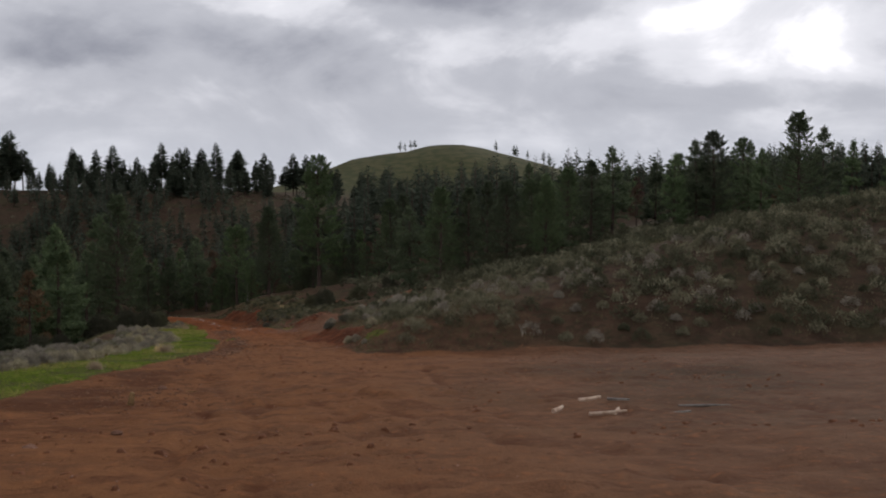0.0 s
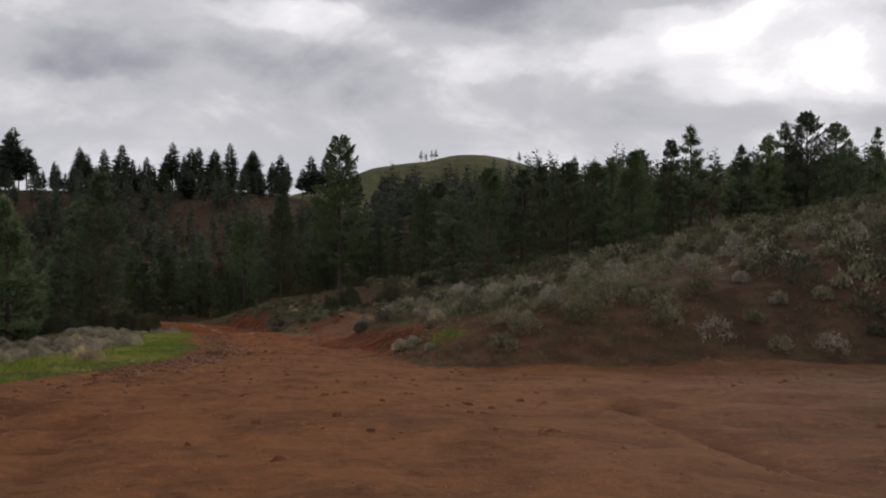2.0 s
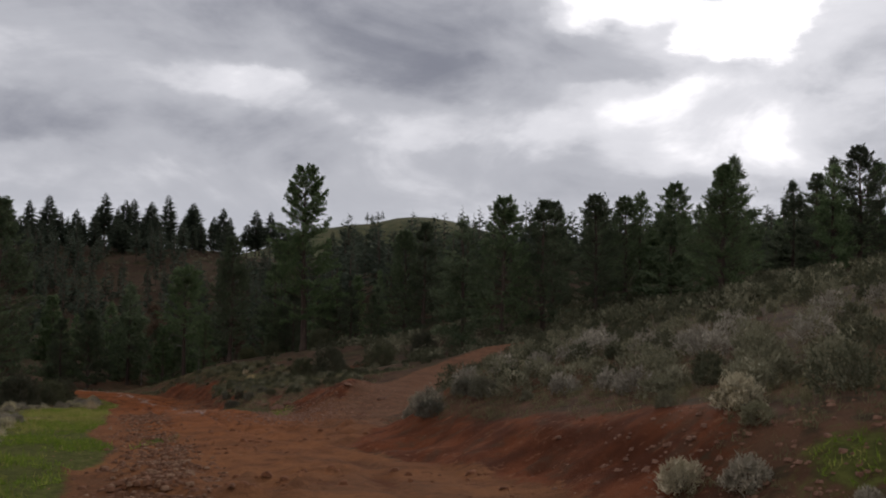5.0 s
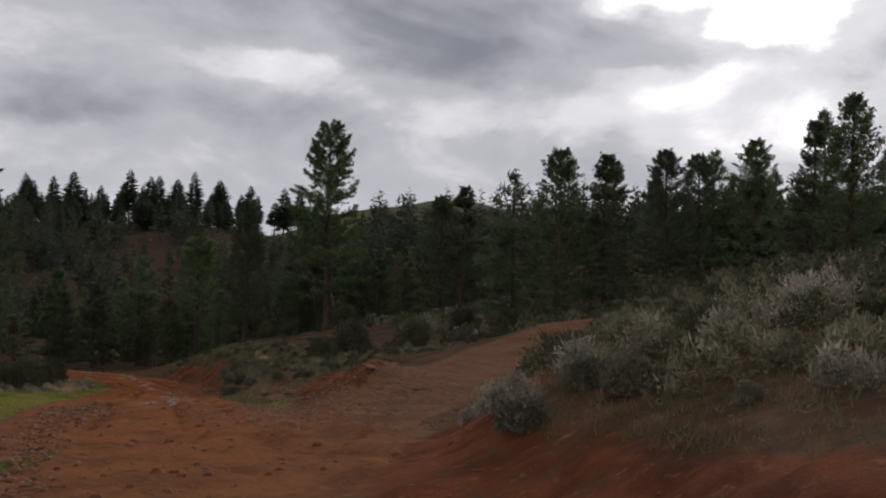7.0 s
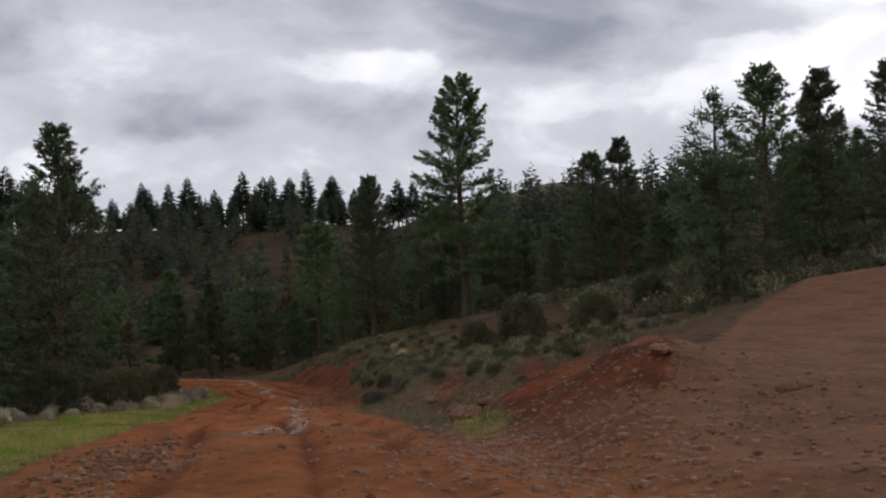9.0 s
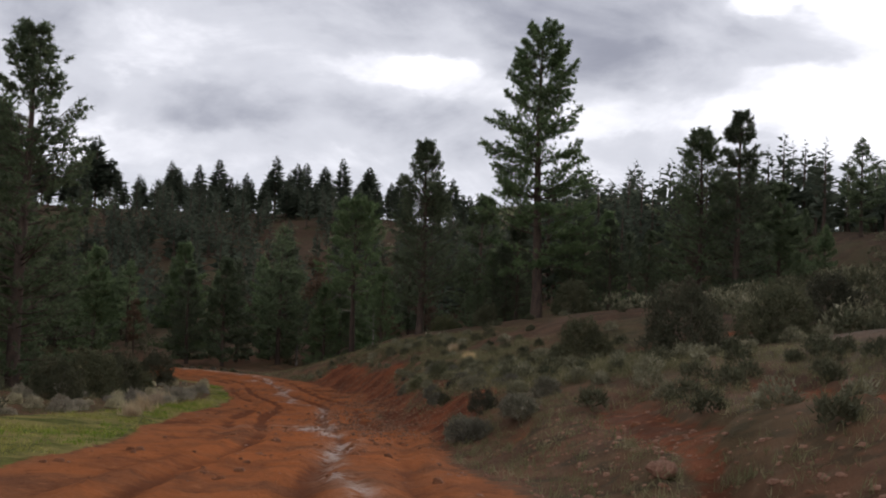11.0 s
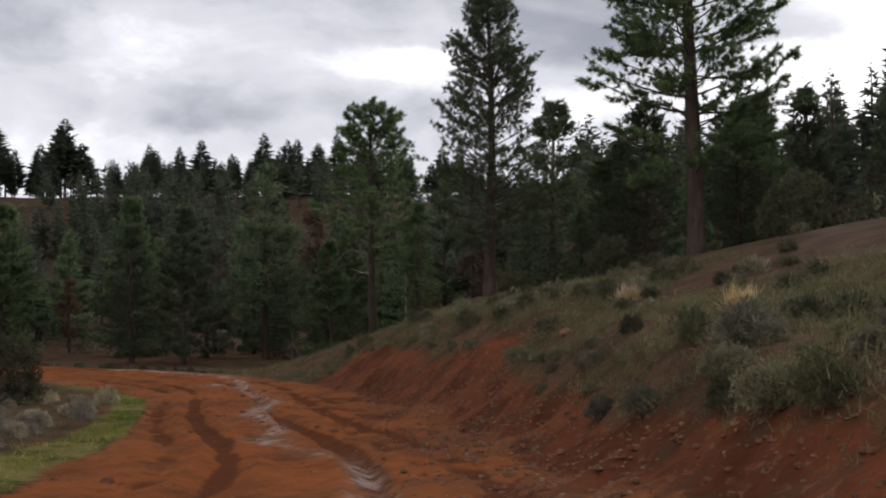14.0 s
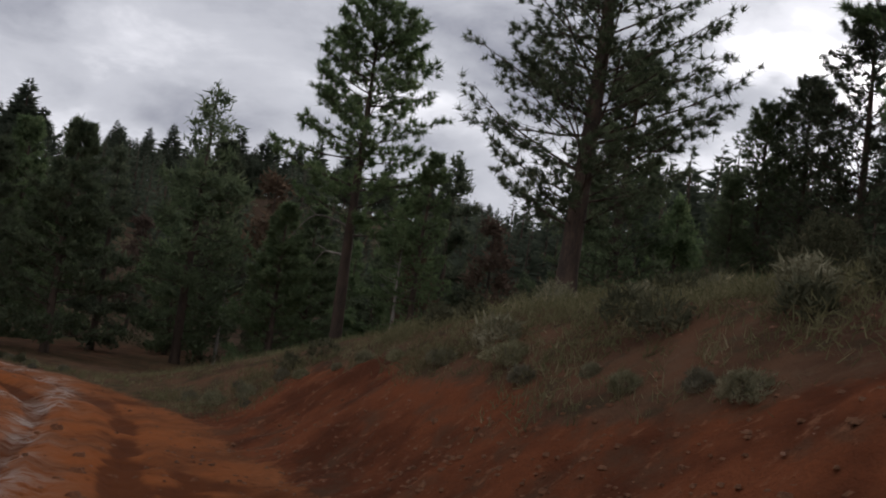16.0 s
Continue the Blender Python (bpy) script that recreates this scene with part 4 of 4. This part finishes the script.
DULL = [bush(26, 1.2, 0.72, 430, 8, M_SAGE_DULL, "dull olive-grey sagebrush on the road bank", blade=0.085, bw=0.026), bush(27, 0.95, 0.6, 330, 8, M_SAGE_DULL, "small olive-grey sagebrush among dry grass", blade=0.08, bw=0.024),
        bush(28, 1.5, 0.7, 520, 8, M_SAGE_DULL, "low spreading olive-grey sagebrush", blade=0.09, bw=0.027), FINE[3]]
BIG_BRUSH = bush(25, 2.6, 1.9, 900, 10, M_BRUSH, "large dark brush thicket at the forest edge", "shrub", 0.14, 0.036)
STORE += [*BUSHES, *FINE, *DULL[:3], BIG_BRUSH]


def sage_ok(x, y, turf=0.3):
    z, dirt, bank, grass, d, dx, ys = lie(x, y)
    b = beside(BRANCH, x, y)[0]
    left, right = edge_left(ys), edge_right(ys)
    heap = np.exp(-((x + 10) / 3.2) ** 2 - ((y - 77) / 6) ** 2)
    return (dirt < 0.06) & (bank < 0.55) & (grass < turf) & ((b < -3.2) | (b > 3.6)) & (heap < 0.35) & ~((ys > 60) & (ys < 91) & (d > 0) & (d < 5.2) & (b < 1)) & (fbm(x, y, 9, 2) > np.where(x > -4, -0.6, -0.33))


taken_b = []
spots = []


def strip(n, y0, y1, side, off0, off1, gap, turf=0.3):
    """Bushes along one side of the road."""
    ys = r.uniform(y0, y1, n)
    off = off0 + (off1 - off0) * r.uniform(0, 1, n) ** 1.3
    mid = np.interp(ys, ROAD[:, 1], ROAD[:, 0])
    if side < 0:
        xs = mid - edge_left(ys) - verge(ys) - off
    else:
        xs = mid + edge_right(ys) + off
    good = sage_ok(xs, ys, turf)
    out = []
    for x, y in zip(xs[good], ys[good]):
        if all((x - a) ** 2 + (y - b) ** 2 > gap * gap for a, b in taken_b):
            taken_b.append((x, y))
            out.append((x, y))
    return out


edge_sage = strip(150, 102, 128, -1, -0.3, 2.0, 0.8)
near_left = strip(2600, 33, 74, -1, -0.2, 3.7, 0.70, 0.7) + strip(420, 16, 126, -1, 0.0, 4.0, 0.85)
near_right = strip(900, 97, 134, 1, 1.2, 8.0, 0.55) + strip(700, 52, 80, 1, 0.9, 7.0, 0.7) + strip(1500, 47, 134, 1, 0.5, 9.0, 0.85)
near_bank = []
for (x, y, _), (tx, ty) in zip(BRANCH, unit(np.gradient(BRANCH[:, :2], axis=0))):
    for off in r.uniform(2.7, 8.5, 4):
        p = (x + off * ty + r.normal(0, 0.3), y - off * tx + r.normal(0, 0.3))
        if 60 < y < 98 and all((p[0] - a) ** 2 + (p[1] - c) ** 2 > 0.5 for a, c in taken_b):
            taken_b.append(p)
            near_bank.append(p)
bend = [(x + 3.3 * ty - 0.0, y - 3.3 * tx + 0.0) for (x, y, _), (tx, ty) in zip(ROAD, unit(np.gradient(ROAD[:, :2], axis=0))) if 136 < y < 146 and x > -70]
bend = [(x + r.normal(0, 0.5), y + abs(r.normal(0.3, 0.5))) for x, y in bend]
by_road = lambda p: abs(float(beside(ROAD, np.array([p[0]]), np.array([p[1]]))[0][0]))
near_left, near_right = sorted(near_left, key=by_road), sorted(near_right + near_bank, key=by_road)
spots, rest = edge_sage + bend + near_left[:170] + near_right[:80], near_right[80:]
rest = rest + scatter(r, 1300, (-8, 40, 46, 78), 1.1, sage_ok, taken_b) + scatter(r, 400, (-20, -2, 92, 138), 1.2, sage_ok, taken_b)
for x, y in spots:
    on_right = x > np.interp(y, ROAD[:, 1], ROAD[:, 0])
    kind = (BUSHES if on_right and y < 76 and r.uniform() < 0.4 else DULL if on_right else FINE if abs(float(beside(ROAD, np.array([x]), np.array([y]))[0][0])) < 7.5 else BUSHES)[([0, 1, 1, 0, 2, 0, 3] if on_right else [0, 1, 2, 0, 1, 2, 0])[r.integers(7)]]
    plant(kind, x, y, r.uniform(0.6, 1.2) * (0.95 if on_right and y < 76 else 1.0) * ((0.36 if y > 112 else 0.55 if y > 95 else 0.62) if on_right else 0.52), sink=0.04)
for x, y in ((-33, 92), (-30, 84), (-34, 99), (-31.5, 107), (-36, 118), (-12, 100), (-9, 104), (-14.5, 108), (-6, 110), (-35.5, 121.5), (-20, 134), (-15, 128), (-24, 146), (-31, 79), (-30, 72), (-30.5, 103), (-32.5, 111), (-33.5, 114.5), (-29.5, 96), (-28.5, 88), (-35, 106), (-37, 115)):
    plant(BIG_BRUSH, x, y, r.uniform(0.7, 1.1), sink=0.05)


def far_brush():
    """Brush over the hillsides, past counting."""
    r4 = np.random.default_rng(31)
    keep = []
    for box, n in (((0, 75, 47, 125), 1900), ((-16, 26, 94, 128), 700), ((-70, -18, 30, 180), 300), ((-130, 20, 150, 330), 1200)):
        xs, ys = r4.uniform(box[0], box[1], n), r4.uniform(box[2], box[3], n)
        good = sage_ok(xs, ys) & (np.abs(beside(ROAD, xs, ys)[0]) > 16)
        keep = keep + list(zip(xs[good], ys[good]))
    bits = {m.name: [] for m in (M_SAGE, M_SAGE_DULL, M_BRUSH)}
    slope = [p for p in rest if p[1] < 64]
    crest = [p for i, p in enumerate(rest) if p[1] >= 64 and (p[1] < 110 or i % 3 == 0)]
    for place, n, per, blade, wide, small_s, big_s, mats in ((near_left[170:], 190, 7, 0.085, 0.026, 0.34, 0.68, (M_SAGE, M_SAGE, M_SAGE_DULL)), (slope, 90, 6, 0.11, 0.032, 0.45, 1.05, (M_SAGE_DULL, M_SAGE_DULL, M_SAGE, M_BRUSH)),
                                                            (crest, 70, 6, 0.105, 0.028, 0.25, 0.58, (M_SAGE_DULL, M_BRUSH, M_BRUSH)), (keep, 40, 3, 0.22, 0.09, 0.7, 1.5, (M_SAGE_DULL, M_BRUSH, M_BRUSH))):
        bx, by = np.array(place).T
        bz = height(bx, by)
        size = r4.uniform(small_s, big_s, len(bx))
        dirs = unit(r4.normal(size=(len(bx), n, 3)) + np.array([0, 0, 0.4]))
        dirs[..., 2] = np.abs(dirs[..., 2])
        c = np.stack([bx, by, bz], 1)[:, None, :] + dirs * size[:, None, None] * np.array([0.55, 0.55, 0.62]) * r4.uniform(0.5, 1.1, (len(bx), n, 1)) ** 0.6
        lean = (dirs * 0.6 + np.array([0, 0, 0.9])).reshape(-1, 3)
        v, f = blades(r4, c.reshape(-1, 3), lean, per, blade, wide, 1.1)
        v = v.reshape(len(bx), -1, 3)
        pick = r4.integers(0, len(mats), len(bx))
        for k, mat in enumerate(mats):
            bits[mat.name].append(v[pick == k].reshape(-1, 3))
    top = tagged(new("far_brush"), "grey and brown brush scattered over the hillsides", "bushes", kind="stuff")
    for mat in (M_SAGE, M_SAGE_DULL, M_BRUSH):
        v = np.concatenate(bits[mat.name])
        part("leaves", mesh_of("leaves", v, np.arange(len(v)).reshape(-1, 3)), mat, top)


far_brush()


def grass_strip():
    """Short green grass beside the road, with straw tufts."""
    r5 = np.random.default_rng(41)
    n = 190000
    gy2 = r5.uniform(12, 125, n)
    cx = np.interp(gy2, ROAD[:, 1], ROAD[:, 0])
    gx2 = cx + r5.uniform(-13, 7, n)
    z, dirt, bank, grass, d, dx, ys = lie(gx2, gy2)
    keep = (grass * (0.72 + 1.5 * fbm(gx2, gy2, 1.7, 4)) > r5.uniform(0.25, 0.9, n))
    x, y = gx2[keep], gy2[keep]
    c = np.stack([x, y, height(x, y)], 1)
    v, f = blades(r5, c, np.tile([0, 0, 1.0], (len(c), 1)), 6, 0.105, 0.013, 1.5)
    top = tagged(new("grass_verge"), "short bright green grass along the dirt road", "grass", kind="stuff")
    old = np.repeat((step(62, 78, y) * (0.62 + 1.4 * fbm(x, y, 1.8, 3)) > 0.5) | (fbm(x, y, 2.4, 3) + 0.3 * step(34, 20, y) > 0.2 + r5.normal(0, 0.1, len(x))) | (r5.uniform(size=len(x)) < 0.08), 6)
    for name, mat, pick in (("grass", M_GRASS, ~old), ("yellow_grass", M_YELLOW, old)):
        at = f[pick].ravel()
        part(name, mesh_of(name, v[at], np.arange(len(at)).reshape(-1, 3)), mat, top)
    n = 30000
    gy3, gx3 = r5.uniform(15, 140, n), 0
    gx3 = np.interp(gy3, ROAD[:, 1], ROAD[:, 0]) + np.where(r5.uniform(size=n) < 0.3, r5.uniform(-12, -4, n), r5.uniform(2.5, 12, n))
    z, dirt, bank, grass, d, dx, ys = lie(gx3, gy3)
    b = beside(BRANCH, gx3, gy3)[0]
    keep = (dirt < 0.3) & (bank < 0.5) & (grass < 0.35) & (fbm(gx3, gy3, 5, 2) > -0.25) & ((np.abs(b) > 2.6) | (gy3 < 57) | (gy3 > 92))
    x, y = gx3[keep], gy3[keep]
    c = np.stack([x, y, height(x, y)], 1)
    v, f = blades(r5, c, np.tile([0, 0, 1.0], (len(c), 1)), 15, 0.125, 0.010, 1.8)
    # thick ragged cover over the lip of the cut bank
    ly = r5.uniform(95, 135, 26000)
    lx = np.interp(ly, ROAD[:, 1], ROAD[:, 0]) + edge_right(ly) + r5.uniform(0.8, 7.5, 26000)
    z, dirt, bank, grass, d, dx, ys = lie(lx, ly)
    keep = (dirt < 0.2) & (bank < 0.8 * r5.uniform(0, 1, 26000)) & (fbm(lx, ly, 2.0, 3) > -0.04)
    c = np.stack([lx[keep], ly[keep], height(lx[keep], ly[keep])], 1)
    v2, f2 = blades(r5, c, np.tile([0, 0, 1.0], (len(c), 1)), 9, 0.13, 0.013, 1.3, 0.7)
    v, f = np.concatenate([v, v2]), np.concatenate([f, f2 + len(v)])
    # thinner cover on the hillside above the clearing
    hx, hy = r5.uniform(0, 48, 4000), r5.uniform(46, 82, 4000)
    z, dirt, bank, grass, d, dx, ys = lie(hx, hy)
    keep = (dirt < 0.3) & (d > 9) & (fbm(hx, hy, 6, 2) > -0.45)
    c = np.stack([hx[keep], hy[keep], height(hx[keep], hy[keep])], 1)
    v2, f2 = blades(r5, c, np.tile([0, 0, 1.0], (len(c), 1)), 9, 0.20, 0.022, 1.6, 0.7)
    v, f = np.concatenate([v, v2]), np.concatenate([f, f2 + len(v)])
    top = tagged(new("dry_grass"), "dry straw-coloured grass tufts on the hillside", "grass", kind="stuff")
    part("straw", mesh_of("straw", v, f), M_STRAW, top)


grass_strip()


def grass_tuft(x, y, size):
    r9 = np.random.default_rng(int(abs(x * 31 + y * 7)))
    c = np.stack([x + r9.normal(0, 0.09, 60) * size, y + r9.normal(0, 0.09, 60) * size, np.zeros(60)], 1)
    c[:, 2] = height(c[:, 0], c[:, 1])
    v, f = blades(r9, c, np.tile([0, 0, 1.0], (60, 1)), 9, 0.42 * size, 0.018, 2.2)
    me = mesh_of("grass_tuft", v, f)
    me.materials.append(M_BLOND)
    tagged(new("grass_tuft", me), "blond dry bunch grass beside the dirt road", "grass", "bunch grass by the road")


for x, y, size in ((-13.1, 45.7, 1.0), (-13.6, 46.6, 0.7), (-12.2, 34, 0.6), (-27.0, 101.5, 0.9), (-26.2, 99.0, 0.7), (-16.5, 55, 0.7), (-28.2, 105, 0.8), (-29.0, 107.5, 0.7), (-18.9, 113.8, 0.7), (-20.2, 119.5, 0.7)):
    grass_tuft(x, y, size)

# ---- stones and wood ----
def stone_mesh(seed, sub=1):
    r6 = np.random.default_rng(seed)
    bm = bmesh.new()
    bmesh.ops.create_icosphere(bm, subdivisions=sub + 1, radius=0.5)
    for v in bm.verts:
        p = v.co.copy()
        v.co *= 1 + 0.45 * noise.noise(p * 2.0 + Vector((seed, 0, 0))) + 0.2 * noise.noise(p * 5.0 + Vector((0, seed, 0)))
        v.co.z *= 0.62
    me = bpy.data.meshes.new("stone")
    bm.to_mesh(me)
    bm.free()
    me.materials.append(M_STONE)
    return me


STONES = [stone_mesh(s) for s in (3, 8, 12)]
for x, y, size in ((-12.7, 78.8, 0.52), (-9.7, 75.0, 0.27), (-12.3, 79.3, 0.3), (-13.1, 81.5, 0.34), (-14.0, 84.8, 0.3), (-9.2, 78.4, 0.3), (-8.4, 73.4, 0.28), (-7.6, 26.3, 0.24), (-5.8, 13.5, 0.2), (-5.2, 15.4, 0.16), (-11.2, 88.5, 0.3), (-21.5, 117.5, 0.3), (-19.2, 112.5, 0.35)):
    ob = new("rock", STONES[int(abs(x * 7)) % 3])
    ob.location, ob.scale, ob.rotation_euler = (x, y, float(height(x, y)) + 0.1 * size), (size * 1.2, size, size), (0, 0, x * 3)
    tagged(ob, "weathered pale brown rock lying on red dirt", "rock", "rocks by the road")


def gravel(seed, beds, mat, name, label):
    r7 = np.random.default_rng(seed)
    xs, ys, sz = [], [], []
    for cx, cy, rx, ry, n, big in beds:
        y = r7.normal(cy, ry * 0.6, n)
        x = r7.normal(cx, rx * 0.6, n) + (np.interp(y, ROAD[:, 1], ROAD[:, 0]) - np.interp(cy, ROAD[:, 1], ROAD[:, 0]))
        xs.append(x), ys.append(y), sz.append(big * r7.uniform(0.35, 1.3, n) ** 1.6)
    x, y, s = np.concatenate(xs), np.concatenate(ys), 0.45 * np.concatenate(sz)
    z = height(x, y)
    cube = np.array([[-1, -1, -1], [1, -1, -1], [1, 1, -1], [-1, 1, -1], [-0.7, -0.7, 0.8], [0.7, -0.6, 0.9], [0.6, 0.7, 0.7], [-0.7, 0.6, 0.9]]) * 0.5
    fc = np.array([[0, 1, 5, 4], [1, 2, 6, 5], [2, 3, 7, 6], [3, 0, 4, 7], [4, 5, 6, 7]])
    a = r7.uniform(0, 6.28, len(x))
    ca, sa = np.cos(a), np.sin(a)
    v = cube[None] * r7.uniform(0.65, 1.35, (len(x), 8, 3)) * s[:, None, None] * np.array([1.3, 0.95, 0.5])
    vx, vy = v[..., 0] * ca[:, None] - v[..., 1] * sa[:, None], v[..., 0] * sa[:, None] + v[..., 1] * ca[:, None]
    v = np.stack([vx + x[:, None], vy + y[:, None], v[..., 2] + z[:, None] + 0.12 * s[:, None]], -1).reshape(-1, 3)
    f = (fc[None] + 8 * np.arange(len(x))[:, None, None]).reshape(-1, 4)
    top = tagged(new(name), label, "stones", kind="stuff")
    part("stones", mesh_of("stones", v, f), mat, top)


gravel(51, ((-13.0, 82, 1.4, 4, 500, 0.11), (-14.5, 87, 1.2, 3, 260, 0.10), (-15.2, 68, 1.6, 8, 400, 0.06), (-9.9, 76, 2.2, 4, 500, 0.08), (-11.3, 72.3, 1.7, 3.2, 1100, 0.13), (-11.9, 75.5, 1.2, 3.0, 500, 0.12), (-4.3, 49.6, 0.9, 3.0, 260, 0.12), (-20.2, 104, 1.8, 10, 500, 0.06), (-4, 22, 9, 16, 1800, 0.05), (-13, 74, 4, 14, 320, 0.06), (-24, 110, 3, 14, 260, 0.06),
            (-21, 119, 2.5, 8, 260, 0.08), (-4.2, 48.6, 3.0, 1.6, 200, 0.11), (-14.6, 62, 0.9, 8, 200, 0.07), (-19.2, 98, 1.6, 7, 600, 0.06)), M_STONE, "gravel", "loose pale stones strewn over the red dirt")
gravel(53, ((-10.8, 51, 0.7, 9, 700, 0.15), (-13.5, 62, 0.6, 7, 260, 0.13), (-16.7, 73.5, 0.7, 3, 260, 0.15), (-19.6, 101, 1.4, 6, 300, 0.10), (-22.6, 113, 1.3, 7, 260, 0.09)), M_CHIP, "wood_litter", "pale broken bits of bark and wood on the road edge")
gravel(52, ((-10.9, 51, 0.7, 8, 2000, 0.16), (-13.5, 62, 0.6, 7, 700, 0.14), (-10.6, 43, 0.6, 5, 700, 0.15), (-16.7, 73.5, 0.7, 3, 700, 0.15), (-20.0, 101, 1.5, 6, 1500, 0.12), (-22.6, 113, 1.3, 7, 1500, 0.11), (-25.4, 122, 1.5, 6, 1200, 0.085), (-10.2, 75, 2.4, 6, 900, 0.085), (-23.6, 119, 1.5, 9, 1200, 0.065), (-7.4, 24, 1.5, 3.2, 320, 0.12), (-6.4, 66, 1.4, 4, 400, 0.12), (-20.2, 104, 1.8, 10, 700, 0.06), (-19.6, 99, 1.8, 7, 900, 0.07)), M_LITTER, "stone_litter", "broken dark red-brown stones between the grass and the road")


def clods():
    """Broken lumps of earth on the bare ground."""
    r8 = np.random.default_rng(61)
    n = 10000
    y = r8.uniform(3, 135, n)
    x = np.interp(y, ROAD[:, 1], ROAD[:, 0]) + np.where(y < 46, r8.uniform(-7, 16, n), r8.normal(0, 2.2, n))
    z, dirt, bank, grass, d, dx, ys = lie(x, y)
    keep = (np.maximum(dirt, bank) > 0.5) & (fbm(x, y, 3, 3) + 0.25 * fbm(x, y, 0.8, 2) > 0.02)
    keep &= (y < 60) | (r8.uniform(size=n) < 0.4)
    x, y = x[keep], y[keep]
    s = 0.016 * r8.uniform(0.3, 1.6, len(x)) ** 3.0 + 0.008
    z = height(x, y)
    lump = np.array([[-1, -1, -0.6], [1, -0.9, -0.6], [0.9, 1, -0.6], [-1, 0.8, -0.6], [-0.5, -0.6, 0.6], [0.6, -0.4, 0.5], [0.4, 0.6, 0.7], [-0.6, 0.4, 0.45]])
    fc = np.array([[0, 1, 5, 4], [1, 2, 6, 5], [2, 3, 7, 6], [3, 0, 4, 7], [4, 5, 6, 7]])
    v = lump[None] * r8.uniform(0.6, 1.4, (len(x), 8, 3)) * s[:, None, None] * np.array([1.2, 1.0, 0.8])
    v = v + np.stack([x, y, z], 1)[:, None, :]
    f = (fc[None] + 8 * np.arange(len(x))[:, None, None]).reshape(-1, 4)
    top = tagged(new("earth_clods"), "loose clods of red earth along the wheel tracks", "dirt", kind="stuff")
    part("clod", mesh_of("clod", v.reshape(-1, 3), f), M_CLOD, top)


clods()


def log(x, y, length, radius, turn, mat, label, tip=0.0):
    k = np.linspace(0, 1, 7)
    p = np.stack([(k - 0.5) * length, 0.03 * length * np.sin(k * 4 + x), radius * 0.8 + tip * k], 1)
    v, f = tubes(p[None], (radius * (1 - 0.35 * k))[None], 7)
    ends = [list(range(6, -1, -1)), list(range(6 * 7, 7 * 7))]
    me = bpy.data.meshes.new("log")
    me.from_pydata([tuple(q) for q in v], [], [tuple(q) for q in f] + [tuple(e) for e in ends])
    me.materials.append(mat)
    ob = tagged(new("log", me), label, "log", "wood left on the clearing")
    ob.location, ob.rotation_euler = (x, y, float(height(x, y))), (0, 0, turn)
    return ob


for x, y, length, radius, turn, mat, tip in ((3.37, 22.3, 0.55, 0.05, 0.3, M_SPLIT, 0.05), (2.43, 20.5, 0.34, 0.06, 0.9, M_SPLIT, 0.05), (5.7, 21.2, 1.15, 0.035, 0.05, M_GREYWOOD, 0.0), (3.3, 19.4, 0.8, 0.04, 0.2, M_SPLIT, 0.03),
                                            (3.9, 21.6, 0.5, 0.035, -0.5, M_GREYWOOD, 0.02), (3.55, 19.9, 0.4, 0.05, 1.1, M_SPLIT, 0.06), (4.8, 19.6, 0.5, 0.03, 0.4, M_GREYWOOD, 0.0)):
    log(x, y, length, radius, turn, mat, "short pale split log lying on the dirt" if mat is M_SPLIT else "thin weathered grey branch lying on the dirt", tip)

# a split block standing on end among churned earth, with a stick beside it
block = log(-7.1, 22.1, 0.30, 0.085, 0.6, M_BLOCK, "short split log block standing on end")
block.rotation_euler = (0, -1.4, 0.6)
block.location.z += 0.14
block.location.x += 0.06
log(-6.6, 25.6, 0.8, 0.018, 0.1, M_BLOCK, "thin brown stick lying on the dirt")

# the patterns that the plants were copied from
for ob in STORE:
    for o in (*ob.children_recursive, ob):
        bpy.data.objects.remove(o, do_unlink=True)
